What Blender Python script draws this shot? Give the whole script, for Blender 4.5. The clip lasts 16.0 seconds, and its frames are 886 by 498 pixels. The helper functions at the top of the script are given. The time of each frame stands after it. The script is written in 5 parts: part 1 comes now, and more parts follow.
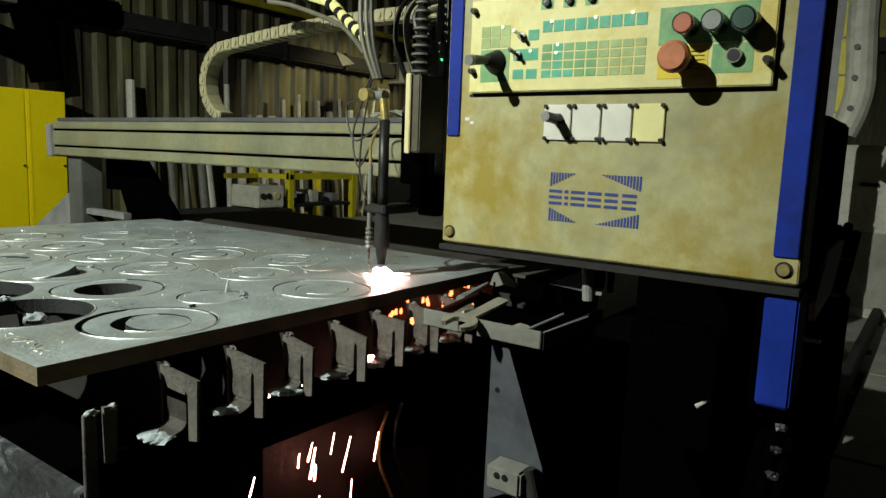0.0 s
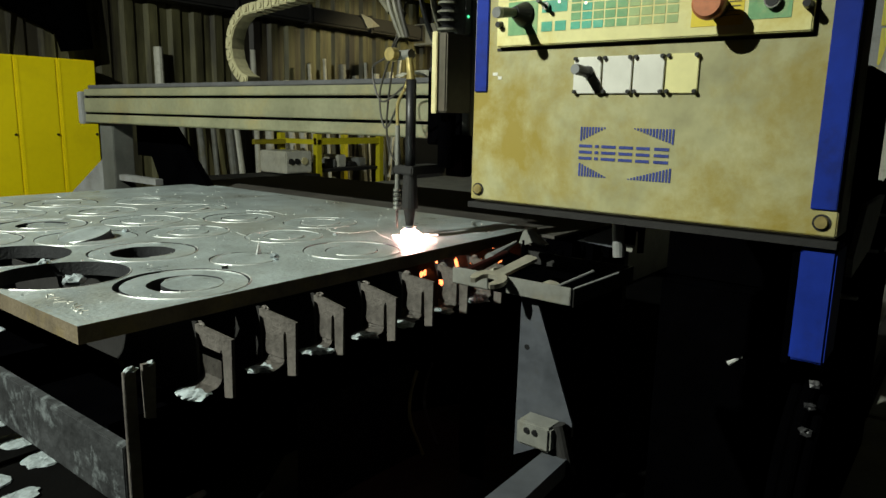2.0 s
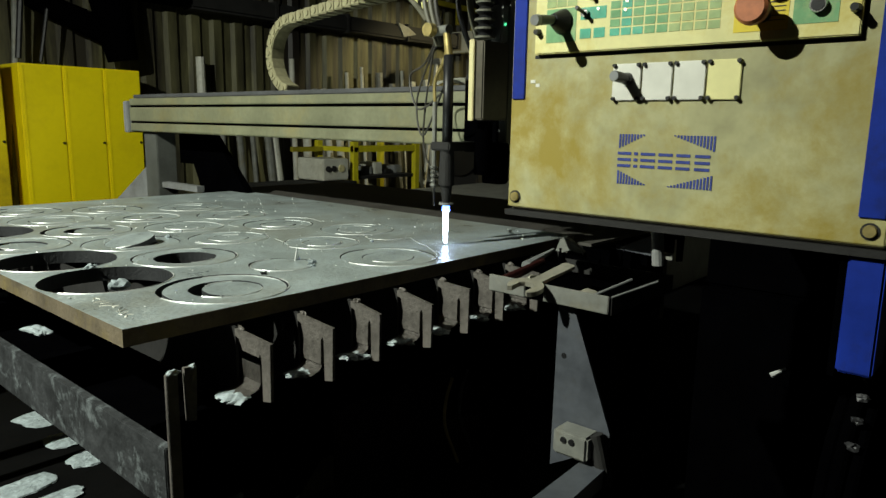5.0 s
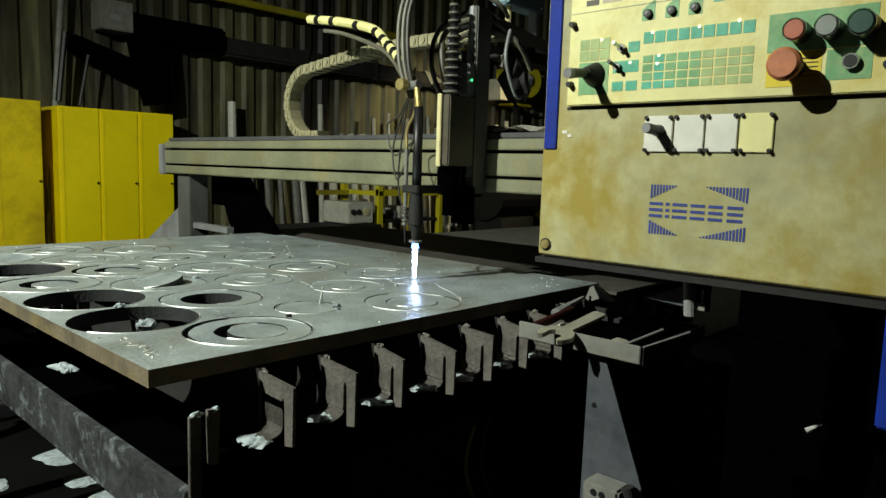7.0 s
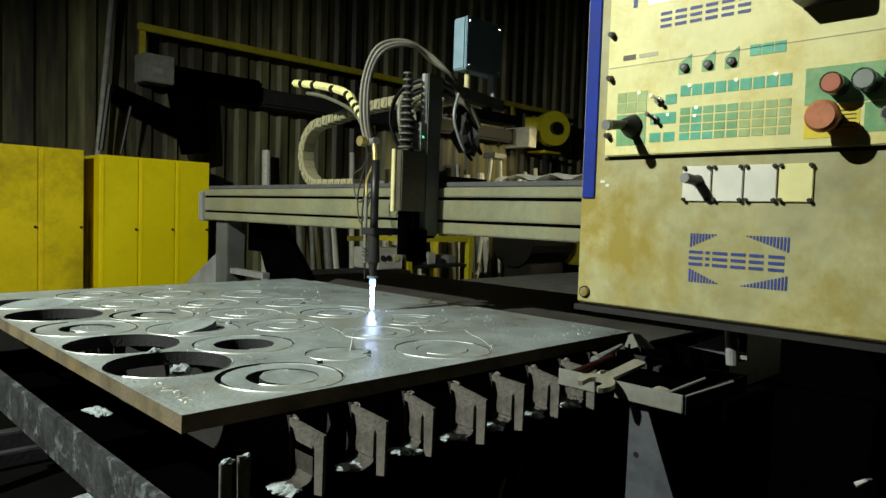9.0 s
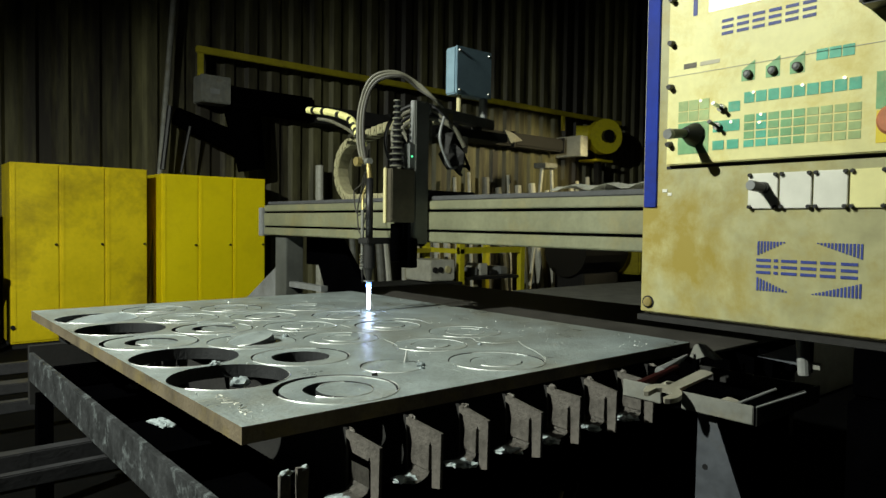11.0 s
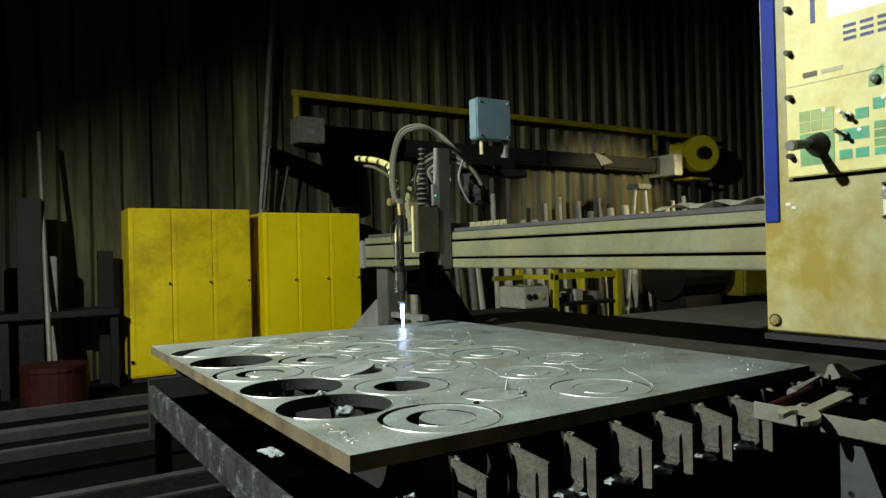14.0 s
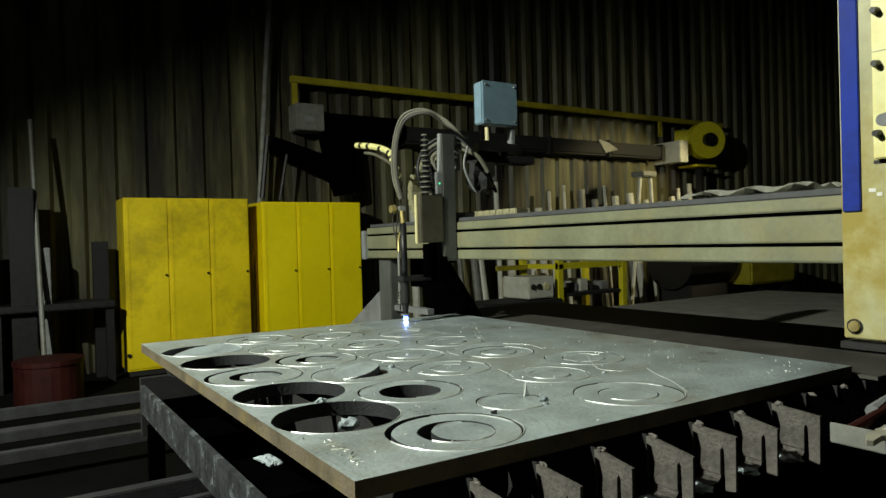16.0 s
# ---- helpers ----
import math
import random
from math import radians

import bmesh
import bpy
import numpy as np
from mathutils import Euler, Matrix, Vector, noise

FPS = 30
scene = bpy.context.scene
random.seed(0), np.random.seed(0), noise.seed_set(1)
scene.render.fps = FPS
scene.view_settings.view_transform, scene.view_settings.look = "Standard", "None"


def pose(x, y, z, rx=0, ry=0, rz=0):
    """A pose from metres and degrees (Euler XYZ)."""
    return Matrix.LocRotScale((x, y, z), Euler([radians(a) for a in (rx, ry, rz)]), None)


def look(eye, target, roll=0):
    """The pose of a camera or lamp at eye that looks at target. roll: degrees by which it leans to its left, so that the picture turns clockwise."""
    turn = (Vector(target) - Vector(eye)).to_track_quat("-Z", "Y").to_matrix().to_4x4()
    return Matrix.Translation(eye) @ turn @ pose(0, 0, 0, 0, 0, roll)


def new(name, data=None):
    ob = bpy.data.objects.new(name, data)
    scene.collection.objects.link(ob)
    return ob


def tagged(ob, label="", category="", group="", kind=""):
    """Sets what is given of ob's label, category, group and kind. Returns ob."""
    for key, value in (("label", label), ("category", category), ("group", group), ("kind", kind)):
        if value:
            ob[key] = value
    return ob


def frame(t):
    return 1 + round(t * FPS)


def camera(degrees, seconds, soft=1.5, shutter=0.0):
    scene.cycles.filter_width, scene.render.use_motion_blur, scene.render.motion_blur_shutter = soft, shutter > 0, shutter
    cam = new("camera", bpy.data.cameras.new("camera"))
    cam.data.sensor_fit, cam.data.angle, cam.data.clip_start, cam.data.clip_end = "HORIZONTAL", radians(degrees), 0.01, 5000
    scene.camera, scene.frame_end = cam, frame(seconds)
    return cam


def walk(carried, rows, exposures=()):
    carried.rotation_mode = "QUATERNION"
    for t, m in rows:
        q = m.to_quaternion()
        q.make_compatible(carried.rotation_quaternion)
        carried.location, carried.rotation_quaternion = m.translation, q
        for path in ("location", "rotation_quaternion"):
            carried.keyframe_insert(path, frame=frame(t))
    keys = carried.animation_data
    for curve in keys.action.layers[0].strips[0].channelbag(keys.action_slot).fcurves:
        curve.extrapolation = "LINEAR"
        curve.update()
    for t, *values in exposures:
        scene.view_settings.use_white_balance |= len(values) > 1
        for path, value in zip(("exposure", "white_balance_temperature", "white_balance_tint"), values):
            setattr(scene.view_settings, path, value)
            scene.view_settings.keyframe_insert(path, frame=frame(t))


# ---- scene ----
cam = camera(65.6, 16.0)
PATH = [
    (0, (-0.494, -1.155, 1.246), (1.117, 0.0, 0.975), 2.2),
    (0.5, (-0.491, -1.154, 1.243), (1.111, 0.007, 0.952), 2.1),
    (1, (-0.492, -1.155, 1.241), (1.096, 0.019, 0.926), 1.8),
    (1.5, (-0.496, -1.158, 1.239), (1.077, 0.032, 0.906), 1.4),
    (2, (-0.494, -1.154, 1.235), (1.056, 0.053, 0.86), 1.3),
    (2.5, (-0.493, -1.153, 1.234), (1.042, 0.066, 0.835), 1.3),
    (3, (-0.495, -1.153, 1.234), (1.03, 0.077, 0.832), 1.3),
    (3.5, (-0.496, -1.154, 1.235), (1.019, 0.088, 0.832), 1.1),
    (6, (-0.5, -1.152, 1.236), (0.972, 0.166, 0.929), 1.2),
    (6.5, (-0.502, -1.153, 1.239), (0.966, 0.176, 0.962), 1.4),
    (7, (-0.502, -1.149, 1.24), (0.954, 0.202, 1.008), 1.8),
    (7.5, (-0.505, -1.153, 1.243), (0.942, 0.217, 1.073), 2.0),
    (8, (-0.505, -1.151, 1.244), (0.933, 0.234, 1.125), 2.0),
    (8.5, (-0.508, -1.15, 1.243), (0.915, 0.251, 1.135), 2.0),
    (11, (-0.512, -1.15, 1.245), (0.78, 0.374, 1.173), 0.8),
    (11.5, (-0.512, -1.145, 1.243), (0.755, 0.401, 1.174), 0.7),
    (12, (-0.514, -1.147, 1.245), (0.726, 0.421, 1.185), 0.4),
    (12.5, (-0.517, -1.147, 1.246), (0.679, 0.455, 1.201), 0.1),
    (13, (-0.518, -1.146, 1.247), (0.658, 0.472, 1.215), -0.2),
    (13.5, (-0.518, -1.141, 1.246), (0.629, 0.497, 1.237), -0.9),
    (14, (-0.522, -1.141, 1.241), (0.559, 0.542, 1.253), -1.4),
    (14.5, (-0.525, -1.144, 1.24), (0.512, 0.566, 1.266), -1.35),
    (15, (-0.525, -1.133, 1.242), (0.518, 0.570, 1.272), -1.25),
    (15.5, (-0.498, -1.081, 1.245), (0.562, 0.615, 1.262), -1.4),
    (16, (-0.455, -0.985, 1.252), (0.625, 0.699, 1.231), -1.6),
]
walk(cam, [(t, look(eye, target, roll)) for t, eye, target, roll in PATH])

# ---- light ----
world = bpy.data.worlds.new("hall_dark")
scene.world = world
world.use_nodes = True
world.node_tree.nodes["Background"].inputs[0].default_value = (0.55, 0.6, 0.75, 1)
world.node_tree.nodes["Background"].inputs[1].default_value = 0.00015

# work lamp on a stand, behind and to the left of the cutting table
LAMP = Vector((-2.75, 1.07, 3.70))
spot = bpy.data.lights.new("work_lamp", "SPOT")
spot.energy, spot.color, spot.shadow_soft_size = 1250, (0.95, 1.0, 0.86), 0.04
spot.spot_size, spot.spot_blend = radians(107), 0.6
lamp = new("work_lamp_light", spot)
lamp.matrix_world = look(LAMP, (0.68, 2.35, 0.15))

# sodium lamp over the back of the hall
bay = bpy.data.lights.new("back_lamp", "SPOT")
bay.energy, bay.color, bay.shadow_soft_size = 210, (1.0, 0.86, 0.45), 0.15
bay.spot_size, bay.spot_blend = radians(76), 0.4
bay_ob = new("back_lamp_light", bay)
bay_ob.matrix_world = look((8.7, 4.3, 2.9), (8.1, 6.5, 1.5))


# ---- materials ----
def mat(name, col, rough=0.6, metal=0.0, vary=0.25, scale=6.0, bump=0.15, stain=None, stain_scale=3.0, stain_amt=0.5, grain=60.0, emit=None, power=0.0, spec=0.5, edge=(0.5, 0.68), stretch=None):
    m = bpy.data.materials.new(name)
    m.use_nodes = True
    nt = m.node_tree
    b = nt.nodes["Principled BSDF"]
    b.inputs["Roughness"].default_value = rough
    b.inputs["Metallic"].default_value = metal
    b.inputs["Specular IOR Level"].default_value = spec
    tc = nt.nodes.new("ShaderNodeTexCoord")
    n1 = nt.nodes.new("ShaderNodeTexNoise")
    n1.inputs["Scale"].default_value = scale
    n1.inputs["Detail"].default_value = 6
    n1.inputs["Roughness"].default_value = 0.65
    n2 = nt.nodes.new("ShaderNodeTexNoise")
    n2.inputs["Scale"].default_value = grain
    n2.inputs["Detail"].default_value = 3
    where = tc.outputs["Object"]
    if stretch:
        mp = nt.nodes.new("ShaderNodeMapping")
        mp.inputs["Scale"].default_value = stretch
        nt.links.new(where, mp.inputs["Vector"])
        where = mp.outputs["Vector"]
    for n in (n1, n2):
        nt.links.new(where, n.inputs["Vector"])
    ramp = nt.nodes.new("ShaderNodeValToRGB")
    lo = tuple(c * (1 - vary) for c in col) + (1,)
    hi = tuple(min(1, c * (1 + vary)) for c in col) + (1,)
    ramp.color_ramp.elements[0].position, ramp.color_ramp.elements[1].position = 0.3, 0.7
    ramp.color_ramp.elements[0].color, ramp.color_ramp.elements[1].color = lo, hi
    nt.links.new(n1.outputs["Fac"], ramp.inputs["Fac"])
    out = ramp.outputs["Color"]
    g = nt.nodes.new("ShaderNodeMix")
    g.data_type, g.blend_type = "RGBA", "MULTIPLY"
    g.inputs[0].default_value = min(1.0, vary * 1.2)
    gr = nt.nodes.new("ShaderNodeValToRGB")
    gr.color_ramp.elements[0].position, gr.color_ramp.elements[1].position = 0.25, 0.6
    gr.color_ramp.elements[0].color = (0.55, 0.55, 0.55, 1)
    nt.links.new(n2.outputs["Fac"], gr.inputs["Fac"])
    nt.links.new(out, g.inputs[6])
    nt.links.new(gr.outputs["Color"], g.inputs[7])
    out = g.outputs[2]
    if stain:
        n3 = nt.nodes.new("ShaderNodeTexNoise")
        n3.inputs["Scale"].default_value = stain_scale
        n3.inputs["Detail"].default_value = 8
        n3.inputs["Roughness"].default_value = 0.7
        n3.inputs["Distortion"].default_value = 0.15
        nt.links.new(where, n3.inputs["Vector"])
        sr = nt.nodes.new("ShaderNodeValToRGB")
        sr.color_ramp.elements[0].position, sr.color_ramp.elements[1].position = edge
        sr.color_ramp.elements[0].color = (0, 0, 0, 1)
        sr.color_ramp.elements[1].color = (stain_amt, stain_amt, stain_amt, 1)
        nt.links.new(n3.outputs["Fac"], sr.inputs["Fac"])
        mx = nt.nodes.new("ShaderNodeMix")
        mx.data_type = "RGBA"
        nt.links.new(sr.outputs["Color"], mx.inputs[0])
        nt.links.new(out, mx.inputs[6])
        mx.inputs[7].default_value = tuple(stain) + (1,)
        out = mx.outputs[2]
    nt.links.new(out, b.inputs["Base Color"])
    rr = nt.nodes.new("ShaderNodeMapRange")
    rr.inputs["To Min"].default_value = max(0.02, rough - 0.12)
    rr.inputs["To Max"].default_value = min(1, rough + 0.15)
    nt.links.new(n1.outputs["Fac"], rr.inputs["Value"])
    nt.links.new(rr.outputs["Result"], b.inputs["Roughness"])
    if bump:
        bp = nt.nodes.new("ShaderNodeBump")
        bp.inputs["Strength"].default_value = bump
        bp.inputs["Distance"].default_value = 0.004
        nt.links.new(n2.outputs["Fac"], bp.inputs["Height"])
        nt.links.new(bp.outputs["Normal"], b.inputs["Normal"])
    if emit:
        b.inputs["Emission Color"].default_value = tuple(emit) + (1,)
        b.inputs["Emission Strength"].default_value = power
    return m


M_PLATE = mat("mill_scale_steel", (0.53, 0.61, 0.62), 0.30, 0.45, 0.30, 7, 0.55, stain=(0.26, 0.22, 0.13), stain_scale=2.0, stain_amt=0.55, grain=90, edge=(0.47, 0.68))
M_CUT = mat("sooty_cut_flank", (0.03, 0.032, 0.035), 0.6, 0.2, 0.3, 12, 0.4, grain=160)
M_RIM = mat("bright_cut_rim", (0.72, 0.74, 0.72), 0.38, 0.45, 0.15, 30, 0.2)
M_SLAT = mat("slagged_slat_steel", (0.125, 0.114, 0.102), 0.6, 0.2, 0.45, 18, 0.6, stain=(0.045, 0.04, 0.037), stain_scale=9, grain=120)
M_SLAG = mat("pale_slag_and_light", (0.36, 0.42, 0.44), 0.7, 0.1, 0.35, 40, 0.9, grain=90)
M_RAIL = mat("slagged_table_frame", (0.042, 0.045, 0.048), 0.55, 0.2, 0.5, 14, 1.0, stain=(0.22, 0.25, 0.26), stain_scale=19, stain_amt=0.75, grain=45, edge=(0.54, 0.66))
M_DARK = mat("sooty_steel", (0.012, 0.0115, 0.011), 0.75, 0.0, 0.4, 8, 0.3)
M_SCORCH = mat("scorched_chute_steel", (0.016, 0.010, 0.008), 0.75, 0.0, 0.5, 9, 0.4)
M_TABLE = mat("burnt_table_top", (0.075, 0.07, 0.062), 0.6, 0.2, 0.35, 6, 0.4)
M_PANEL = mat("yellowed_cream_panel", (0.82, 0.78, 0.37), 0.40, 0.0, 0.14, 5, 0.04, stain=(0.56, 0.42, 0.04), stain_scale=6, stain_amt=0.75, grain=50, edge=(0.46, 0.66))
M_FRONT = mat("stained_grey_cream_paint", (0.42, 0.405, 0.215), 0.42, 0.0, 0.34, 3.2, 0.05, stain=(0.30, 0.225, 0.025), stain_scale=4.2, stain_amt=0.9, grain=35, edge=(0.45, 0.62))
M_CAB = mat("cabinet_grey_paint", (0.50, 0.47, 0.34), 0.5, 0.0, 0.15, 5, 0.1, stain=(0.2, 0.15, 0.07), stain_scale=5)
M_BLUE = mat("blue_paint", (0.007, 0.030, 0.30), 0.6, 0.0, 0.25, 8, 0.1, stain=(0.012, 0.014, 0.05), stain_scale=9, stain_amt=0.6, spec=0.2)
M_KEYGREEN = mat("green_key_film", (0.20, 0.42, 0.20), 0.35, 0.0, 0.2, 25, 0.05, stain=(0.50, 0.50, 0.24), stain_scale=22, stain_amt=0.6)
M_TEAL = mat("teal_key_film", (0.10, 0.44, 0.30), 0.35, 0.0, 0.2, 40, 0.05, stain=(0.36, 0.45, 0.25), stain_scale=25, stain_amt=0.4)
M_FADED = mat("faded_key_film", (0.34, 0.46, 0.20), 0.38, 0.0, 0.2, 25, 0.05, stain=(0.56, 0.56, 0.24), stain_scale=20, stain_amt=0.6)
M_YELLOWKEY = mat("yellow_label_film", (0.74, 0.58, 0.03), 0.45, 0.0, 0.1, 20, 0.05)
M_RED = mat("faded_red_plastic", (0.44, 0.13, 0.07), 0.5, 0.0, 0.15, 30, 0.05)
M_STOP = mat("sun_faded_red_plastic", (0.50, 0.17, 0.07), 0.5, 0.0, 0.2, 60, 0.05)
M_WHITEBTN = mat("white_button_plastic", (0.27, 0.30, 0.28), 0.35, 0.0, 0.1, 30, 0.05)
M_GREENBTN = mat("dark_green_button_plastic", (0.02, 0.07, 0.05), 0.35, 0.0, 0.1, 30, 0.05)
M_BLACK = mat("black_plastic", (0.007, 0.007, 0.008), 0.45, 0.0, 0.3, 20, 0.1)
M_CHROME = mat("worn_chrome", (0.62, 0.62, 0.58), 0.25, 0.9, 0.15, 40, 0.1)
M_ALU = mat("pale_blank_plate", (0.74, 0.74, 0.66), 0.35, 0.2, 0.06, 20, 0.03)
M_LOGO = mat("dark_blue_print", (0.03, 0.05, 0.24), 0.5, 0.0, 0.2, 60, 0.02)
M_BEAM = mat("beam_olive_grey_paint", (0.195, 0.198, 0.122), 0.5, 0.05, 0.25, 4, 0.08, stain=(0.27, 0.22, 0.08), stain_scale=3, stain_amt=0.55)
M_BEAMTOP = mat("dusty_beam_top", (0.07, 0.072, 0.075), 0.7, 0.1, 0.25, 7, 0.3)
M_GREY = mat("machine_grey_paint", (0.24, 0.25, 0.25), 0.5, 0.1, 0.2, 8, 0.12, stain=(0.1, 0.09, 0.07), stain_scale=6)
M_COLUMN = mat("grey_green_column_paint", (0.10, 0.105, 0.095), 0.5, 0.1, 0.2, 8, 0.1)
M_BROWN = mat("brown_grey_cover", (0.085, 0.075, 0.052), 0.5, 0.1, 0.3, 8, 0.1, stain=(0.05, 0.04, 0.03), stain_scale=9)
M_CREAM = mat("cream_cover_edge", (0.66, 0.60, 0.32), 0.5, 0.0, 0.15, 12, 0.1)
M_BOXBLUE = mat("pale_blue_box_paint", (0.23, 0.35, 0.43), 0.45, 0.1, 0.1, 10, 0.05)
M_BRASS = mat("brass", (0.62, 0.50, 0.20), 0.35, 0.7, 0.2, 30, 0.1)
M_RUBBER = mat("dark_hose_rubber", (0.04, 0.037, 0.030), 0.55, 0.0, 0.25, 20, 0.15)
M_HOSEL = mat("pale_hose", (0.125, 0.12, 0.088), 0.5, 0.0, 0.25, 20, 0.15)
M_BELLOWS = mat("lit_ridge_rubber", (0.13, 0.13, 0.10), 0.6, 0.0, 0.25, 20, 0.15)
M_TAPE = mat("pale_yellow_tape", (0.85, 0.80, 0.34), 0.45, 0.0, 0.2, 20, 0.1)
M_CHAIN = mat("yellowed_chain_plastic", (0.30, 0.28, 0.165), 0.55, 0.0, 0.25, 18, 0.1)
M_LOCKER = mat("yellow_locker_paint", (0.92, 0.75, 0.003), 0.42, 0.0, 0.06, 1.6, 0.04, stain=(0.62, 0.47, 0.01), stain_scale=1.2, stain_amt=0.4, grain=30)
M_LOCKERD = mat("grimy_yellow_locker_paint", (0.80, 0.62, 0.005), 0.45, 0.0, 0.14, 2.0, 0.05, stain=(0.28, 0.19, 0.01), stain_scale=1.5, stain_amt=0.7, grain=30, edge=(0.48, 0.68))
M_YPAINT = mat("yellow_safety_paint", (0.70, 0.62, 0.02), 0.5, 0.0, 0.15, 5, 0.1, stain=(0.3, 0.25, 0.05), stain_scale=5)
# darker yellow copy: dimness of far things is in the colour, besides stains
M_RAILY = mat("dim_stained_yellow_paint", (0.36, 0.31, 0.015), 0.55, 0.0, 0.25, 4, 0.1, stain=(0.10, 0.08, 0.02), stain_scale=2, stain_amt=0.7)
M_SHEET = mat("dull_corrugated_sheet", (0.135, 0.128, 0.060), 0.55, 0.1, 0.75, 2.3, 0.1, stain=(0.014, 0.011, 0.010), stain_scale=1.0, stain_amt=0.92, grain=14, edge=(0.44, 0.58), stretch=(1.0, 1.0, 0.13))
M_RUST = mat("rusty_plate_edge", (0.16, 0.13, 0.085), 0.65, 0.1, 0.4, 9, 0.4, stain=(0.29, 0.22, 0.05), stain_scale=5, stain_amt=0.6, grain=120)
# blacker than soot alone: the hall's deep shade is put into the colour
M_FLOOR = mat("soot_and_shade_concrete", (0.0035, 0.0035, 0.0035), 0.95, 0.0, 0.4, 3, 0.4, stain=(0.002, 0.002, 0.002), stain_scale=2.5, stain_amt=0.8, grain=80, spec=0.05)
M_CEIL = mat("dark_roof_deck", (0.05, 0.05, 0.05), 0.8, 0.0, 0.3, 2, 0.1)
M_PALEMET = mat("pale_grey_bracket_paint", (0.20, 0.205, 0.185), 0.5, 0.1, 0.3, 10, 0.15, stain=(0.15, 0.12, 0.05), stain_scale=9)
M_BRACKET = mat("blue_grey_bracket_paint", (0.075, 0.083, 0.098), 0.5, 0.1, 0.3, 9, 0.12, stain=(0.07, 0.06, 0.03), stain_scale=8)
M_TOOL = mat("dull_tool_steel", (0.36, 0.345, 0.28), 0.4, 0.4, 0.2, 25, 0.15)
M_WHITEMACH = mat("dirty_white_machine", (0.60, 0.60, 0.52), 0.5, 0.0, 0.15, 6, 0.05, stain=(0.25, 0.22, 0.15), stain_scale=5)
M_MAROON = mat("rusty_red_drum_paint", (0.03, 0.005, 0.004), 0.6, 0.0, 0.4, 5, 0.2, spec=0.2)
M_FLAME = mat("preheat_flame", (0.2, 0.3, 1.0), 0.5, emit=(0.55, 0.70, 1.0), power=16, bump=0)
M_FLAMEB = mat("blue_flame_root", (0.05, 0.1, 1.0), 0.5, emit=(0.10, 0.22, 1.0), power=9, bump=0)
M_MOLTEN = mat("molten_steel", (1.0, 0.5, 0.2), 0.5, emit=(1.0, 0.50, 0.42), power=95, bump=0)
M_BEAD = mat("bright_slag_bead", (1.0, 0.5, 0.3), 0.5, emit=(1.0, 0.45, 0.35), power=10, bump=0)
M_SPARK = mat("white_hot_spark", (1.0, 0.5, 0.3), 0.5, emit=(1.0, 0.36, 0.27), power=42, bump=0)
M_EMBER = mat("glowing_slag", (1.0, 0.3, 0.08), 0.5, emit=(1.0, 0.22, 0.07), power=4, bump=0)
M_PALE = mat("dusty_plates_and_lit_floor", (0.34, 0.34, 0.30), 0.7, 0.0, 0.25, 4, 0.2)
M_BAR = mat("dark_grey_bar", (0.050, 0.050, 0.054), 0.45, 0.3, 0.4, 7, 0.3)
# blacker than any paint: deep shade is put into this colour
M_VOID = mat("shade_black_paint", (0.0007, 0.0007, 0.0009), 0.95, 0.0, 0.3, 8, 0.2, spec=0.0)
M_SCREEN = mat("lit_display", (0.8, 0.8, 0.6), 0.3, emit=(1.0, 0.97, 0.75), power=1.2, bump=0)
M_LED = mat("green_lamp", (0.1, 0.8, 0.3), 0.4, emit=(0.1, 1.0, 0.4), power=1.5, bump=0)

# ---- building helpers ----
BASE = {}


def thing(name, base, label, category, group="", kind=""):
    ob = new(name)
    ob.empty_display_size = 0.1
    ob.location = base
    BASE[ob.name] = Vector(base)
    return tagged(ob, label, category, group, kind)


def base_of(ob):
    while ob.parent:
        ob = ob.parent
    return BASE.get(ob.name, Vector((0, 0, 0)))


def part(name, bm, material, parent=None, label="", smooth=False):
    me = bpy.data.meshes.new(name)
    bmesh.ops.recalc_face_normals(bm, faces=bm.faces)
    if parent is not None:
        bmesh.ops.translate(bm, vec=-base_of(parent), verts=bm.verts)
    for f in bm.faces:
        f.smooth = smooth
    bm.to_mesh(me)
    bm.free()
    me.materials.append(material)
    ob = new(name, me)
    if parent is not None:
        ob.parent = parent
    if label:
        ob["label"] = label
    return ob


def solid(name, bm, material, label, category, group="", kind="", smooth=False):
    return tagged(part(name, bm, material, None, "", smooth), label, category, group, kind)


def box(bm, x0, x1, y0, y1, z0, z1, bevel=0.0):
    vs = bmesh.ops.create_cube(bm, size=1.0)["verts"]
    for v in vs:
        v.co = Vector((x0 + (v.co.x + 0.5) * (x1 - x0), y0 + (v.co.y + 0.5) * (y1 - y0), z0 + (v.co.z + 0.5) * (z1 - z0)))
    if bevel:
        es = {e for v in vs for e in v.link_edges}
        bmesh.ops.bevel(bm, geom=list(es), offset=bevel, segments=2, affect="EDGES")
    return bm


def rod(bm, a, b, r0, r1=None, seg=14, caps=True):
    a, b = Vector(a), Vector(b)
    r1 = r0 if r1 is None else r1
    d = b - a
    m = Matrix.Translation((a + b) / 2) @ d.to_track_quat("Z", "Y").to_matrix().to_4x4()
    bmesh.ops.create_cone(bm, cap_ends=caps, segments=seg, radius1=r0, radius2=r1, depth=d.length, matrix=m)
    return bm


